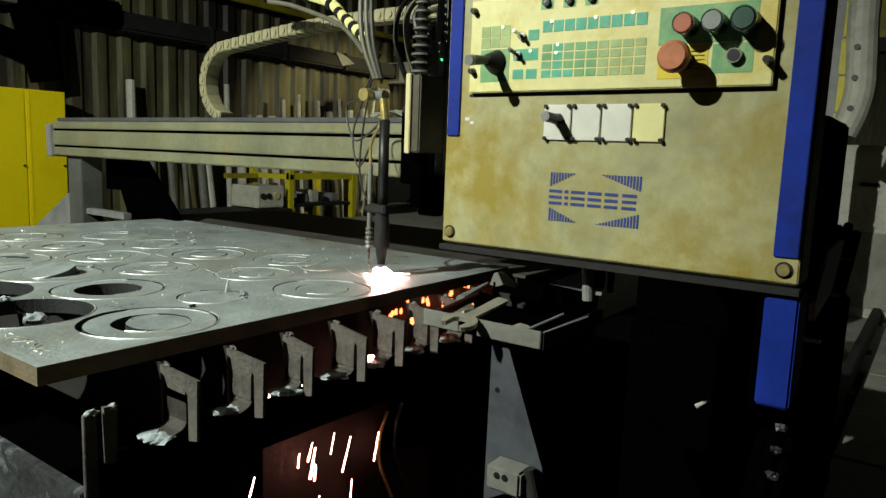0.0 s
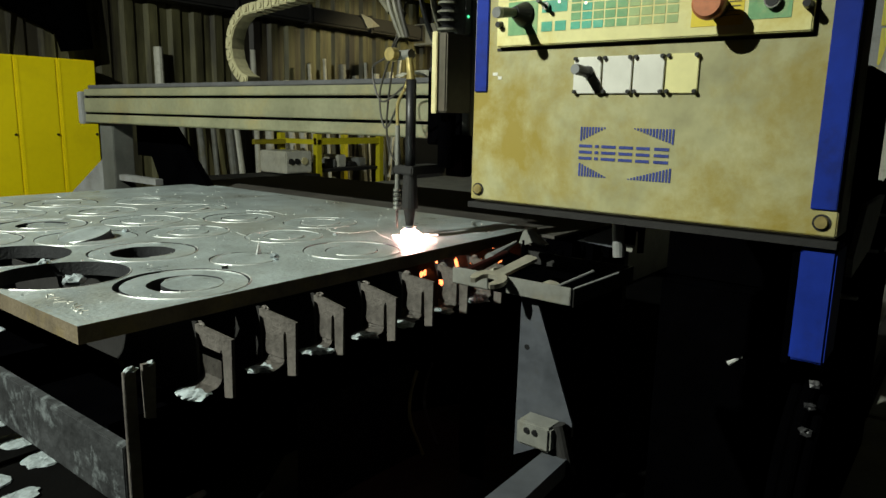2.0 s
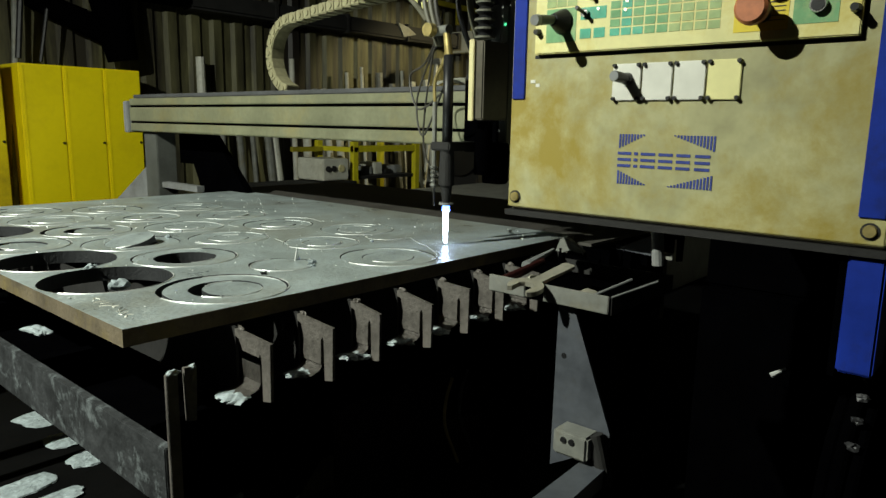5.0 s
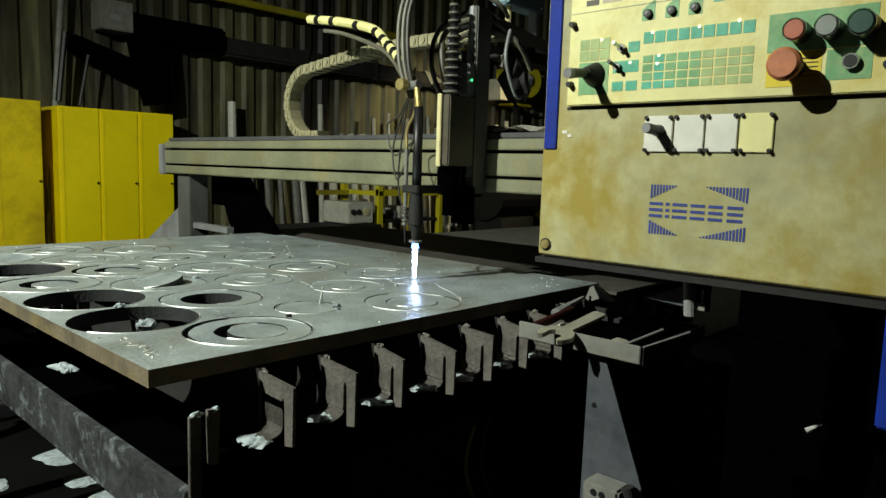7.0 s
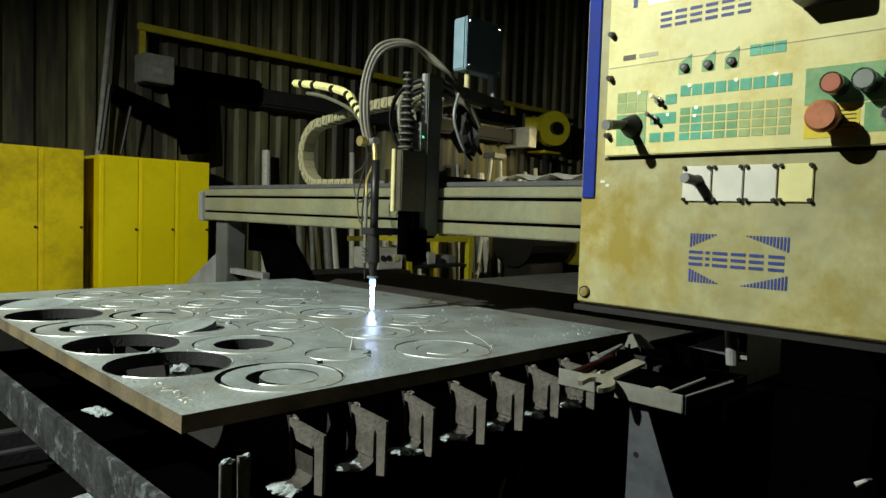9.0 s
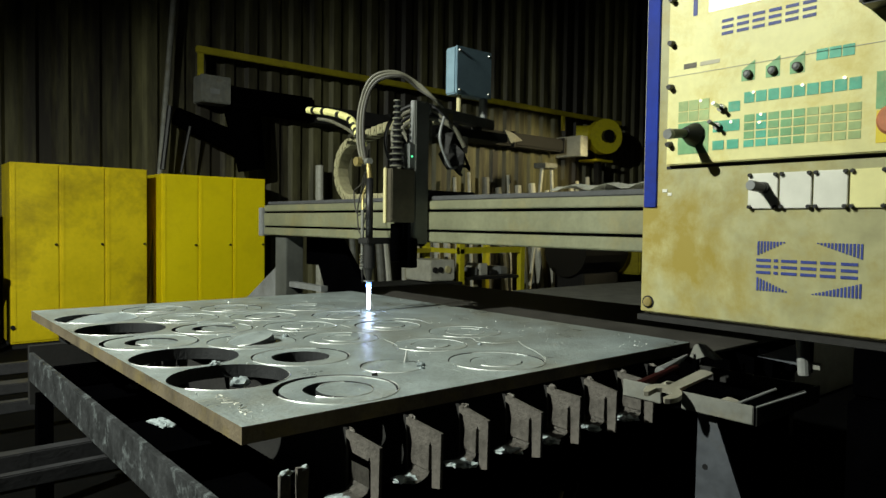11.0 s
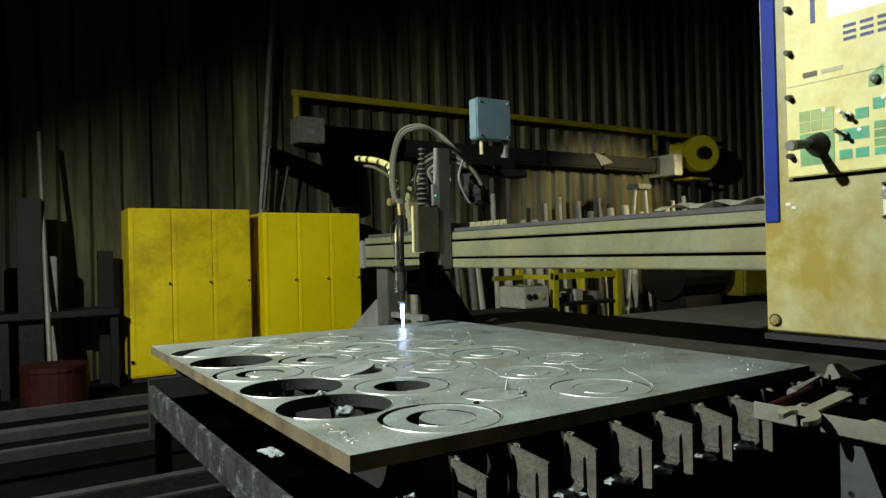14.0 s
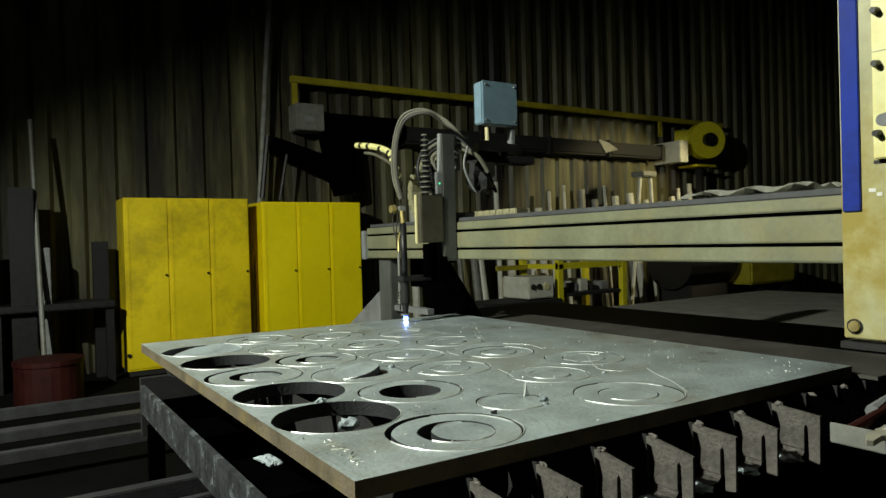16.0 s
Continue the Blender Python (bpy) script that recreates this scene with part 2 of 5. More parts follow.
def tube(bm, pts, r, seg=8, steps=8):
    """A round hose through the given points (smooth spline)."""
    P = [Vector(p) for p in pts]
    path = []
    for i in range(len(P) - 1):
        p0, p1, p2, p3 = P[max(i - 1, 0)], P[i], P[i + 1], P[min(i + 2, len(P) - 1)]
        for k in range(steps):
            t = k / steps
            path.append(0.5 * (2 * p1 + (p2 - p0) * t + (2 * p0 - 5 * p1 + 4 * p2 - p3) * t * t + (3 * p1 - p0 - 3 * p2 + p3) * t ** 3))
    path.append(P[-1])
    rings, side = [], None
    for i, p in enumerate(path):
        d = (path[min(i + 1, len(path) - 1)] - path[max(i - 1, 0)]).normalized()
        ref = side if side is not None else (Vector((0, 0, 1)) if abs(d.z) < 0.9 else Vector((1, 0, 0)))
        u = d.cross(ref).normalized()
        v = u.cross(d).normalized()
        side = v
        rings.append([bm.verts.new(p + r * (math.cos(2 * math.pi * k / seg) * u + math.sin(2 * math.pi * k / seg) * v)) for k in range(seg)])
    for a, b in zip(rings, rings[1:]):
        for k in range(seg):
            bm.faces.new((a[k], a[(k + 1) % seg], b[(k + 1) % seg], b[k]))
    bm.faces.new(rings[0][::-1])
    bm.faces.new(rings[-1])
    return bm


def prism(bm, pts, axis, lo, hi):
    """A polygon given in the two other axes, drawn out along one axis."""
    def at(p, h):
        return {"x": (h, p[0], p[1]), "y": (p[0], h, p[1]), "z": (p[0], p[1], h)}[axis]
    a = [bm.verts.new(at(p, lo)) for p in pts]
    b = [bm.verts.new(at(p, hi)) for p in pts]
    bm.faces.new(a)
    bm.faces.new(b[::-1])
    for i in range(len(pts)):
        j = (i + 1) % len(pts)
        bm.faces.new((a[i], b[i], b[j], a[j]))
    return bm


def lump(bm, c, size, seed, flat=0.4):
    rnd = random.Random(seed)
    vs = bmesh.ops.create_icosphere(bm, subdivisions=2, radius=1.0)["verts"]
    off = Vector((rnd.uniform(0, 50), rnd.uniform(0, 50), rnd.uniform(0, 50)))
    for v in vs:
        n = v.co.normalized()
        k = 1 + 0.75 * noise.noise(n * 1.7 + off) + 0.3 * noise.noise(n * 5 + off)
        v.co = Vector((n.x * size[0] * k, n.y * size[1] * k, n.z * size[2] * k)) + Vector(c)
    return bm


B = bmesh.new


# ---- the hall ----
def corrugated(name, x0, x1, z0, z1, y, label):
    """Sheet wall along x with trapezoid ribs."""
    bm, pitch, depth = B(), 0.30, 0.05
    prof, x = [], x0
    while x < x1:
        prof += [(x, y), (x + 0.11, y), (x + 0.15, y - depth), (x + 0.26, y - depth)]
        x += pitch
    lo = [bm.verts.new((a, b, z0)) for a, b in prof]
    hi = [bm.verts.new((a, b, z1)) for a, b in prof]
    for i in range(len(prof) - 1):
        bm.faces.new((lo[i], lo[i + 1], hi[i + 1], hi[i]))
    back = bmesh.ops.extrude_face_region(bm, geom=list(bm.faces))["geom"]
    bmesh.ops.translate(bm, vec=(0, 0.02, 0), verts=[g for g in back if isinstance(g, bmesh.types.BMVert)])
    return solid(name, bm, M_SHEET, label, "wall", kind="structure")


def hall():
    solid("floor", box(B(), -6, 16, -7, 7.4, -0.1, 0.0), M_FLOOR, "dusty stained concrete floor of a workshop, blackened further for shade", "floor", kind="structure")
    corrugated("wall_north", -6, 16, 0.0, 6.5, 6.95, "dull corrugated steel sheet wall, dirty and dim")
    solid("wall_east", box(B(), 16.0, 16.2, -7, 7.4, 0, 6.5), M_SHEET, "dark sheet wall at the end of the hall", "wall", kind="structure")
    solid("wall_west", box(B(), -6.2, -6.0, -7, 7.4, 0, 6.5), M_SHEET, "dark sheet wall behind the work place", "wall", kind="structure")
    solid("wall_south", box(B(), -6, 16, -7.2, -7.0, 0, 6.5), M_SHEET, "dark sheet wall on the near side", "wall", kind="structure")
    solid("ceiling", box(B(), -6.2, 16.2, -7.2, 7.4, 6.5, 6.7), M_CEIL, "dark roof deck", "ceiling", kind="structure")


hall()


# ---- the cutting table ----
ZP, TH = 0.88, 0.033
PX, PY = 1.5, 1.968
# round cuts: centre x, y, outer radius, inner radius (0: none), what is left (e: empty, r: ring, d: ring and disc, o: disc alone)
CUTS = [
    (0.147, 0.400, 0.139, 0.0, "e"), (0.148, 0.692, 0.139, 0.0, "e"), (0.148, 0.984, 0.139, 0.074, "s"),
    (0.150, 1.290, 0.139, 0.0, "e"), (0.152, 1.605, 0.139, 0.0, "t"),
    (0.286, 0.148, 0.137, 0.078, "s"), (0.400, 0.520, 0.132, 0.078, "r"), (0.395, 0.815, 0.132, 0.072, "d"),
    (0.400, 1.130, 0.132, 0.072, "s"), (0.405, 1.440, 0.132, 0.072, "d"), (0.410, 1.740, 0.132, 0.072, "d"),
    (0.523, 0.268, 0.082, 0.0, "o"), (0.790, 0.158, 0.130, 0.071, "d"), (0.650, 0.715, 0.118, 0.060, "d"),
    (0.665, 1.010, 0.126, 0.066, "d"), (0.670, 1.315, 0.126, 0.066, "d"), (0.675, 1.620, 0.126, 0.066, "d"),
    (0.800, 0.452, 0.112, 0.060, "d"), (0.930, 0.850, 0.120, 0.062, "d"), (1.055, 0.580, 0.122, 0.066, "d"),
    (0.945, 1.170, 0.126, 0.066, "d"), (0.950, 1.480, 0.126, 0.066, "d"),
]


def ring_pts(cx, cy, r, n=56, seed=0):
    ph = seed * 1.7
    return [(cx + (r + 0.0007 * math.sin(9 * a + ph)) * math.cos(a), cy + (r + 0.0007 * math.sin(7 * a + ph)) * math.sin(a)) for a in (2 * math.pi * k / n for k in range(n))]


def slab(bm, outline, holes, z0, z1):
    """A flat sheet with holes: filled top and bottom, and walls all round."""
    loops = [outline] + holes
    for z in (z1, z0):
        es = []
        for lp in loops:
            vs = [bm.verts.new((x, y, z)) for x, y in lp]
            es += [bm.edges.new((vs[i], vs[(i + 1) % len(vs)])) for i in range(len(vs))]
        bmesh.ops.triangle_fill(bm, edges=es, use_beauty=True)
    for lp in loops:
        a = [bm.verts.new((x, y, z0)) for x, y in lp]
        b = [bm.verts.new((x, y, z1)) for x, y in lp]
        for i in range(len(lp)):
            j = (i + 1) % len(lp)
            bm.faces.new((a[i], a[j], b[j], b[i]))
    bmesh.ops.remove_doubles(bm, verts=bm.verts, dist=1e-6)
    return bm


def flanks(ob):
    """Upright faces of a cut piece are burnt dark."""
    ob.data.materials.append(M_CUT)
    for f in ob.data.polygons:
        if abs(f.normal.z) < 0.5:
            f.material_index = len(ob.data.materials) - 1
    return ob


def lip(bm, cx, cy, r, z, a0, a1, w=0.0016, n=30):
    """A thin bright burr along the rim of a cut, laid as its glint."""
    pts = [(cx + r * math.cos(a0 + (a1 - a0) * k / n), cy + r * math.sin(a0 + (a1 - a0) * k / n), z) for k in range(n + 1)]
    return tube(bm, pts, w, seg=5, steps=1)


def flake(x, y, z, w, d, seed, thick, jag=1.0):
    """A flat jagged flake of slag with a crusted top."""
    rnd = random.Random(seed)
    n, bm, rot = 26, B(), rnd.uniform(-0.3, 0.3)
    off = Vector((seed * 3.1, 0, 0))
    def at(a, f):
        q = f * (0.80 + jag * (0.30 * noise.noise(Vector((2.2 * math.cos(a), 2.2 * math.sin(a), 0)) + off) + 0.12 * rnd.random()))
        c, s = math.cos(a), math.sin(a)
        e = 1 / max(abs(c), abs(s)) ** 0.5
        u, v = w * c * q * e * 0.8, d * s * q * e * 0.8
        return x + u * math.cos(rot) - v * math.sin(rot), y + u * math.sin(rot) + v * math.cos(rot)
    rings = []
    for f, h in ((1.0, 0.0), (0.97, 0.6), (0.70, 1.0), (0.35, 0.9)):
        ring = []
        for j in range(n):
            px, py = at(2 * math.pi * j / n, f)
            ring.append(bm.verts.new((px, py, z + thick * h * (1 if h == 0 else 0.7 + 0.6 * rnd.random()))))
        rings.append(ring)
    for a, c in zip(rings, rings[1:]):
        for j in range(n):
            bm.faces.new((a[j], a[(j + 1) % n], c[(j + 1) % n], c[j]))
    bm.faces.new(rings[-1])
    bm.faces.new(rings[0][::-1])
    return bm


def steel_plate():
    th = thing("steel_plate", (PX / 2, PY / 2, ZP - TH), "thick grey steel plate with many round flame cuts on the table", "steel plate")
    holes = [ring_pts(x, y, r, seed=i) for i, (x, y, r, q, k) in enumerate(CUTS)]
    sheet = part("sheet", slab(B(), [(0, 0), (PX, 0), (PX, PY), (0, PY)], holes, ZP - TH, ZP), M_PLATE, th)
    flanks(sheet)
    sheet.data.materials.append(M_RUST)
    for f in sheet.data.polygons:
        c = f.center + Vector((PX / 2, PY / 2, 0))
        if abs(f.normal.z) < 0.5 and (min(c.x, c.y) < 1e-3 or c.x > PX - 1e-3 or c.y > PY - 1e-3):
            f.material_index = 2
    bm = B()
    for i, (x, y, r, q, k) in enumerate(CUTS):
        rnd = random.Random(i)
        # arcs lie on the camera side: glints along the cuts are built as burr
        for _ in range(6 if k != "e" else 3):
            a = radians(rnd.uniform(-185, -110))
            lip(bm, x, y, r + 0.0008, ZP + 0.0002, a, a + rnd.uniform(0.8, 2.2))
    # bright ridges of single lead-in cuts that wind between the rings
    for pts in ([(1.127, 0.650), (1.060, 0.560), (0.990, 0.470), (0.955, 0.405), (0.985, 0.350), (1.064, 0.335)], [(0.905, 0.080), (0.975, 0.180), (1.020, 0.270), (1.064, 0.335)],
                [(0.66, 0.43), (0.71, 0.50), (0.74, 0.60)], [(0.86, 1.02), (0.80, 0.96), (0.79, 0.88)], [(1.05, 0.98), (1.10, 0.90), (1.08, 0.80)]):
        tube(bm, [(x, y, ZP + 0.0003) for x, y in pts], 0.0009, seg=5, steps=8)
    part("burr", bm, M_RIM, th, "bright burr along the cut rims, laid where glints run")["kind"] = "stuff"
    # chalk marks near the corner
    bm = B()
    rnd = random.Random(4)
    for k in range(9):
        x, y = 0.045 + 0.010 * rnd.random(), 0.075 + 0.020 * k
        pts = [(x + rnd.uniform(-0.012, 0.014), y + rnd.uniform(-0.008, 0.008), ZP + 0.0004) for _ in range(4)]
        tube(bm, pts, 0.0012, seg=4, steps=4)
    part("chalk_mark", bm, M_ALU, th, "pale scribbled chalk marks")
    # the cut pieces still lying in their holes
    n = 0
    for i, (x, y, r, q, k) in enumerate(CUTS):
        if k == "e":
            continue
        rnd = random.Random(100 + i)
        kerf = rnd.choice((0.0022, 0.003, 0.0045)) if k == "d" else 0.005
        dz = -rnd.uniform(0.0, 0.002)
        if k in "rds":
            p = thing("cut_ring", (x, y, ZP - TH), "grey steel ring cut free, still lying in the plate", "steel ring", "pieces in the plate")
            ro = r - kerf - (0.004 if k == "s" else 0.0)
            flanks(part("ring", slab(B(), ring_pts(x, y, ro, seed=i), [ring_pts(x, y, q, 40, i)], ZP - TH + dz, ZP + dz), M_PLATE, p))
            bm = B()
            for _ in range(2):
                a = radians(rnd.uniform(-190, -90))
                lip(bm, x, y, q + 0.001, ZP + dz + 0.0003, a, a + rnd.uniform(0.6, 1.9))
                a += 2.6
                lip(bm, x, y, ro - 0.001, ZP + dz + 0.0003, a, a + rnd.uniform(0.6, 1.6))
            part("burr", bm, M_RIM, p, "bright burr on the rim, laid as a glint")["kind"] = "stuff"
            if k == "s":
                p.matrix_world = pose(x + 0.0035, y - 0.0025, ZP - TH)
        if k in "dsot":
            rr = (q if q else r) - kerf - (0.010 if k == "s" else 0.0)
            p = thing("cut_disc", (x, y, ZP - TH), "grey steel disc cut free, lying in its hole" if k in "do" else "grey steel disc that has tipped and sunk in its hole", "steel disc", "pieces in the plate")
            flanks(part("disc", slab(B(), ring_pts(x, y, rr, 40, i), [], ZP - TH, ZP), M_PLATE, p))
            bm = B()
            for _ in range(2):
                a = rnd.uniform(0, 6.3)
                lip(bm, x, y, rr - 0.001, ZP + 0.0005, a, a + rnd.uniform(0.8, 1.8))
            part("burr", bm, M_RIM, p, "bright burr on the rim, laid as a glint")["kind"] = "stuff"
            if k == "s":
                p.matrix_world = pose(x + 0.016, y - 0.007, ZP - TH - 0.003, rnd.uniform(0.5, 2), rnd.uniform(0.5, 2), 0)
            elif k == "t":
                p.matrix_world = pose(x + 0.01, y, ZP - TH - 0.02, 6, -9, 0)
            else:
                lean = (0, -13) if (x, y) == (0.395, 0.815) else (rnd.uniform(-1.6, 1.6), rnd.uniform(-2.2, 0.6))
                p.matrix_world = pose(x, y, ZP - TH + dz + (0.012 if lean[1] < -5 else 0.0), *lean, 0)


def slats():
    """Flat bars on edge that carry the plate; their near ends are burnt into tongues."""
    xs = [0.205 + 0.1465 * i for i in range(14)]
    for i, x in enumerate(xs):
        rnd = random.Random(200 + i)
        th = thing("table_slat", (x, 1.0, 0.70), "rust-brown flat steel slat on edge with a burnt, slotted end", "slat", "slats of the cutting table")
        y0 = -0.128 + rnd.uniform(-0.012, 0.016)
        zt = ZP - TH - 0.001
        part("bar", box(B(), x - 0.003, x + 0.003, -0.025, 2.25, 0.70, zt), M_DARK, th)
        dip = rnd.uniform(0.006, 0.02)
        bm = B()
        prism(bm, [(-0.025, zt - 0.002), (-0.04, zt + 0.002), (-0.05, zt - 0.003), (y0, zt - dip), (y0 + 0.002, zt - 0.12), (y0 + 0.026, zt - 0.125), (y0 + 0.028, zt - 0.042), (y0 + 0.032, zt - 0.034), (y0 + 0.037, zt - 0.042), *(((y0 + 0.038, zt - 0.094), (-0.042, zt - 0.092), (-0.046, zt - 0.05)) if i else ((-0.05, zt - 0.040),)), (-0.038, zt - 0.020), (-0.025, zt - 0.016)], "x", x - 0.004, x + 0.003)
        # from the eighth slat on, the gantry's shade is put into a black copy
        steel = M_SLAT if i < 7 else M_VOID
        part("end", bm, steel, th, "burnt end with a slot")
        # the bent tongue: from the bar down, then out as a foot
        bm = B()
        ya, yb = y0 + 0.038, -0.042
        prof = [(-0.001, zt - (0.058 if i == 0 else 0.080)), (0.000, zt - 0.094), (-0.005, zt - 0.103), (-0.014, zt - 0.108), (-0.034 - rnd.uniform(0, 0.016), zt - 0.113)]
        front = [(bm.verts.new((x + a, ya, z)), bm.verts.new((x + a, yb, z))) for a, z in prof]
        for (a, b), (c, d) in zip(front, front[1:]):
            bm.faces.new((a, b, d, c))
        bmesh.ops.solidify(bm, geom=list(bm.faces), thickness=0.005)
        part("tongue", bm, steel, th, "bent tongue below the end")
        bm = B()
        for k in range(4):
            lump(bm, (x - 0.036 + rnd.uniform(-0.02, 0.02), (ya + yb) / 2 + rnd.uniform(-0.02, 0.02), zt - 0.114), (0.018, 0.018, 0.006), 300 + 7 * i + k)
        part("slag_crust", bm, M_SLAG if i < 7 else M_VOID, th, "slag crust on the foot, pale near and shade-black on far slats")
        bm = B()
        lump(bm, (x, -0.04, zt), (0.005, 0.01, 0.006), 500 + i)
        part("slag_bead", bm, M_SLAT, th)


def table():
    th = thing("cutting_table", (1.4, 1.0, 0.0), "sooty welded steel cutting table frame crusted with slag", "cutting table")
    part("left_rail", box(B(), 0.004, 0.022, -0.12, 2.05, 0.585, 0.70, 0.002), M_RAIL, th, "long flat frame bar crusted with pale slag")
    part("corner_post", box(B(), 0.004, 0.024, -0.139, -0.131, 0.35, 0.832, 0.001), M_SLAT, th)
    part("corner_post", prism(B(), [(0.036, 0.745), (0.052, 0.742), (0.056, 0.836), (0.034, 0.838)], "y", -0.142, -0.134), M_SLAT, th)
    part("slag_bead", lump(B(), (0.016, -0.135, 0.833), (0.010, 0.006, 0.005), 331), M_SLAG, th)
    part("slag_bead", lump(B(), (0.050, -0.138, 0.836), (0.008, 0.006, 0.005), 332), M_SLAG, th)
    # near rail, cross bars and legs: shade under the plate is in their black
    part("near_rail", box(B(), 0.03, 2.2, -0.02, 0.0, 0.50, 0.70), M_VOID, th, "near frame bar with its shade put into the black")
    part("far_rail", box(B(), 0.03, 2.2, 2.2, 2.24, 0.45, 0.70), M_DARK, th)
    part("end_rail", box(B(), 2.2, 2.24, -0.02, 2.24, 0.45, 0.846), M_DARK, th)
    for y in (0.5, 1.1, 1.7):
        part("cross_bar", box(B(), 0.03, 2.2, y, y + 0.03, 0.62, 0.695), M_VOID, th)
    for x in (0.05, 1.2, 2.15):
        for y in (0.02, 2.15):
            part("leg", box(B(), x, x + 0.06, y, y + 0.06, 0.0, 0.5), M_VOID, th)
    # burnt sheet laid over the slats beyond the plate
    solid("cover_sheet", box(B(), PX + 0.012, 2.42, -0.06, 2.3, ZP - TH, ZP - TH + 0.01), M_TABLE, "dark burnt sheet laid over the slats", "sheet metal")
    # slag on an added, shade-black ledge between the frame and the plate
    solid("slag_ledge", box(B(), 0.024, 0.30, -0.018, 2.0, 0.56, 0.61), M_VOID, "added ledge inside the table frame, blackened as shade", "ledge")
    for k, (x, y, s) in enumerate([(0.195, 0.67, 0.045), (0.20, 1.03, 0.042), (0.265, 1.57, 0.024), (0.19, 1.78, 0.045)]):
        bm = flake(x, y, 0.6105, s * 0.85, s * 1.9, 700 + k, 0.006 + 0.003 * k)
        solid("slag_lump", bm, M_SLAG, "pale crusty flake of slag on the table ledge", "slag", "slag lumps")


def floor_light_patches():
    # lamplight falling through the table onto crusted slag, built as pale patches
    for k, (x, y, w, d) in enumerate(((0.45, 1.85, 0.13, 0.14), (0.44, 1.57, 0.12, 0.11), (0.45, 1.36, 0.13, 0.10), (0.10, 1.75, 0.18, 0.1), (0.20, 1.30, 0.15, 0.09), (0.24, 1.14, 0.14, 0.07), (0.47, 0.83, 0.10, 0.08), (0.62, 0.75, 0.09, 0.075), (0.80, 0.53, 0.095, 0.075), (0.02, 1.05, 0.12, 0.08))):
        bm = flake(x, y, 0.003, w, d, 900 + k, 0.009, 0.45)
        solid("light_patch", bm, M_SLAG, "pale crusted slag patch on the floor, shaped as a pool of lamplight", "slag", "flakes on the floor")


def chips():
    rnd = random.Random(11)
    bm = B()
    prism(bm, [(0.575, 0.0), (0.592, 0.0), (0.586, 0.016), (0.583, 0.034), (0.580, 0.02)], "y", 0.283, 0.287)
    bmesh.ops.translate(bm, vec=(0, 0, ZP - 0.001), verts=bm.verts)
    solid("steel_shard", bm, M_RIM, "small bright upright steel shard on the plate", "metal chip", "chips on the plate")
    for k, (x, y, s) in enumerate([(0.585, 0.225, 0.011), (0.565, 0.195, 0.007), (0.425, 0.20, 0.008), (0.13, 0.30, 0.022), (0.52, 0.84, 0.009), (0.60, 0.91, 0.006), (0.92, 0.36, 0.007), (0.17, 0.545, 0.012)]):
        bm = B()
        lump(bm, (x, y, ZP + s * 0.3), (s, s * 0.8, s * 0.6), 40 + k)
        solid("slag_chip", bm, M_SLAG if k != 2 else M_DARK, "small crumb of slag on the steel plate", "metal chip", "chips on the plate")
    bm = B()
    for k in range(400):
        x, y = rnd.uniform(0.02, PX - 0.03), rnd.uniform(0.02, PY - 0.03)
        s = rnd.uniform(0.0008, 0.0026)
        if any(math.hypot(x - a, y - b) < r for a, b, r, q, kind in CUTS if kind in "et") or any(math.hypot(x - a, y - b) < q for a, b, r, q, kind in CUTS if kind == "r"):
            continue
        vs = bmesh.ops.create_icosphere(bm, subdivisions=1, radius=s, matrix=Matrix.Translation((x, y, ZP + s * 0.4)))["verts"]
        for v in vs:
            v.co += Vector((rnd.uniform(-s, s), rnd.uniform(-s, s), rnd.uniform(-s, s))) * 0.4
    solid("spatter", bm, M_RIM, "tiny bright spatter beads strewn over the plate", "spatter", kind="stuff")


def side_bars():
    """Rails and bars of the neighbouring frame, running along x on the left."""
    for k, (y, z, w, h) in enumerate([(3.22, 0.45, 0.05, 0.06), (2.68, 0.45, 0.10, 0.05), (2.30, 0.45, 0.05, 0.05), (1.52, 0.45, 0.06, 0.06), (1.37, 0.43, 0.04, 0.05), (0.95, 0.42, 0.05, 0.05), (0.55, 0.42, 0.05, 0.05)]):
        th = thing("floor_rail", (-1.4, y, 0.0), "long grey steel bar of a low frame beside the table", "steel bar", "bars of the low frame")
        part("bar", box(B(), -3.6, 0.30 if k < 5 else -0.15, y, y + w, z - h, z, 0.004), M_BAR, th)
        for x in (-3.3, -1.6):
            part("foot", box(B(), x, x + 0.05, y, y + w, 0.0, z - h), M_DARK, th)


steel_plate()
slats()
table()
chips()
side_bars()
floor_light_patches()


# ---- the control console, carried by the gantry ----
CX = 0.45


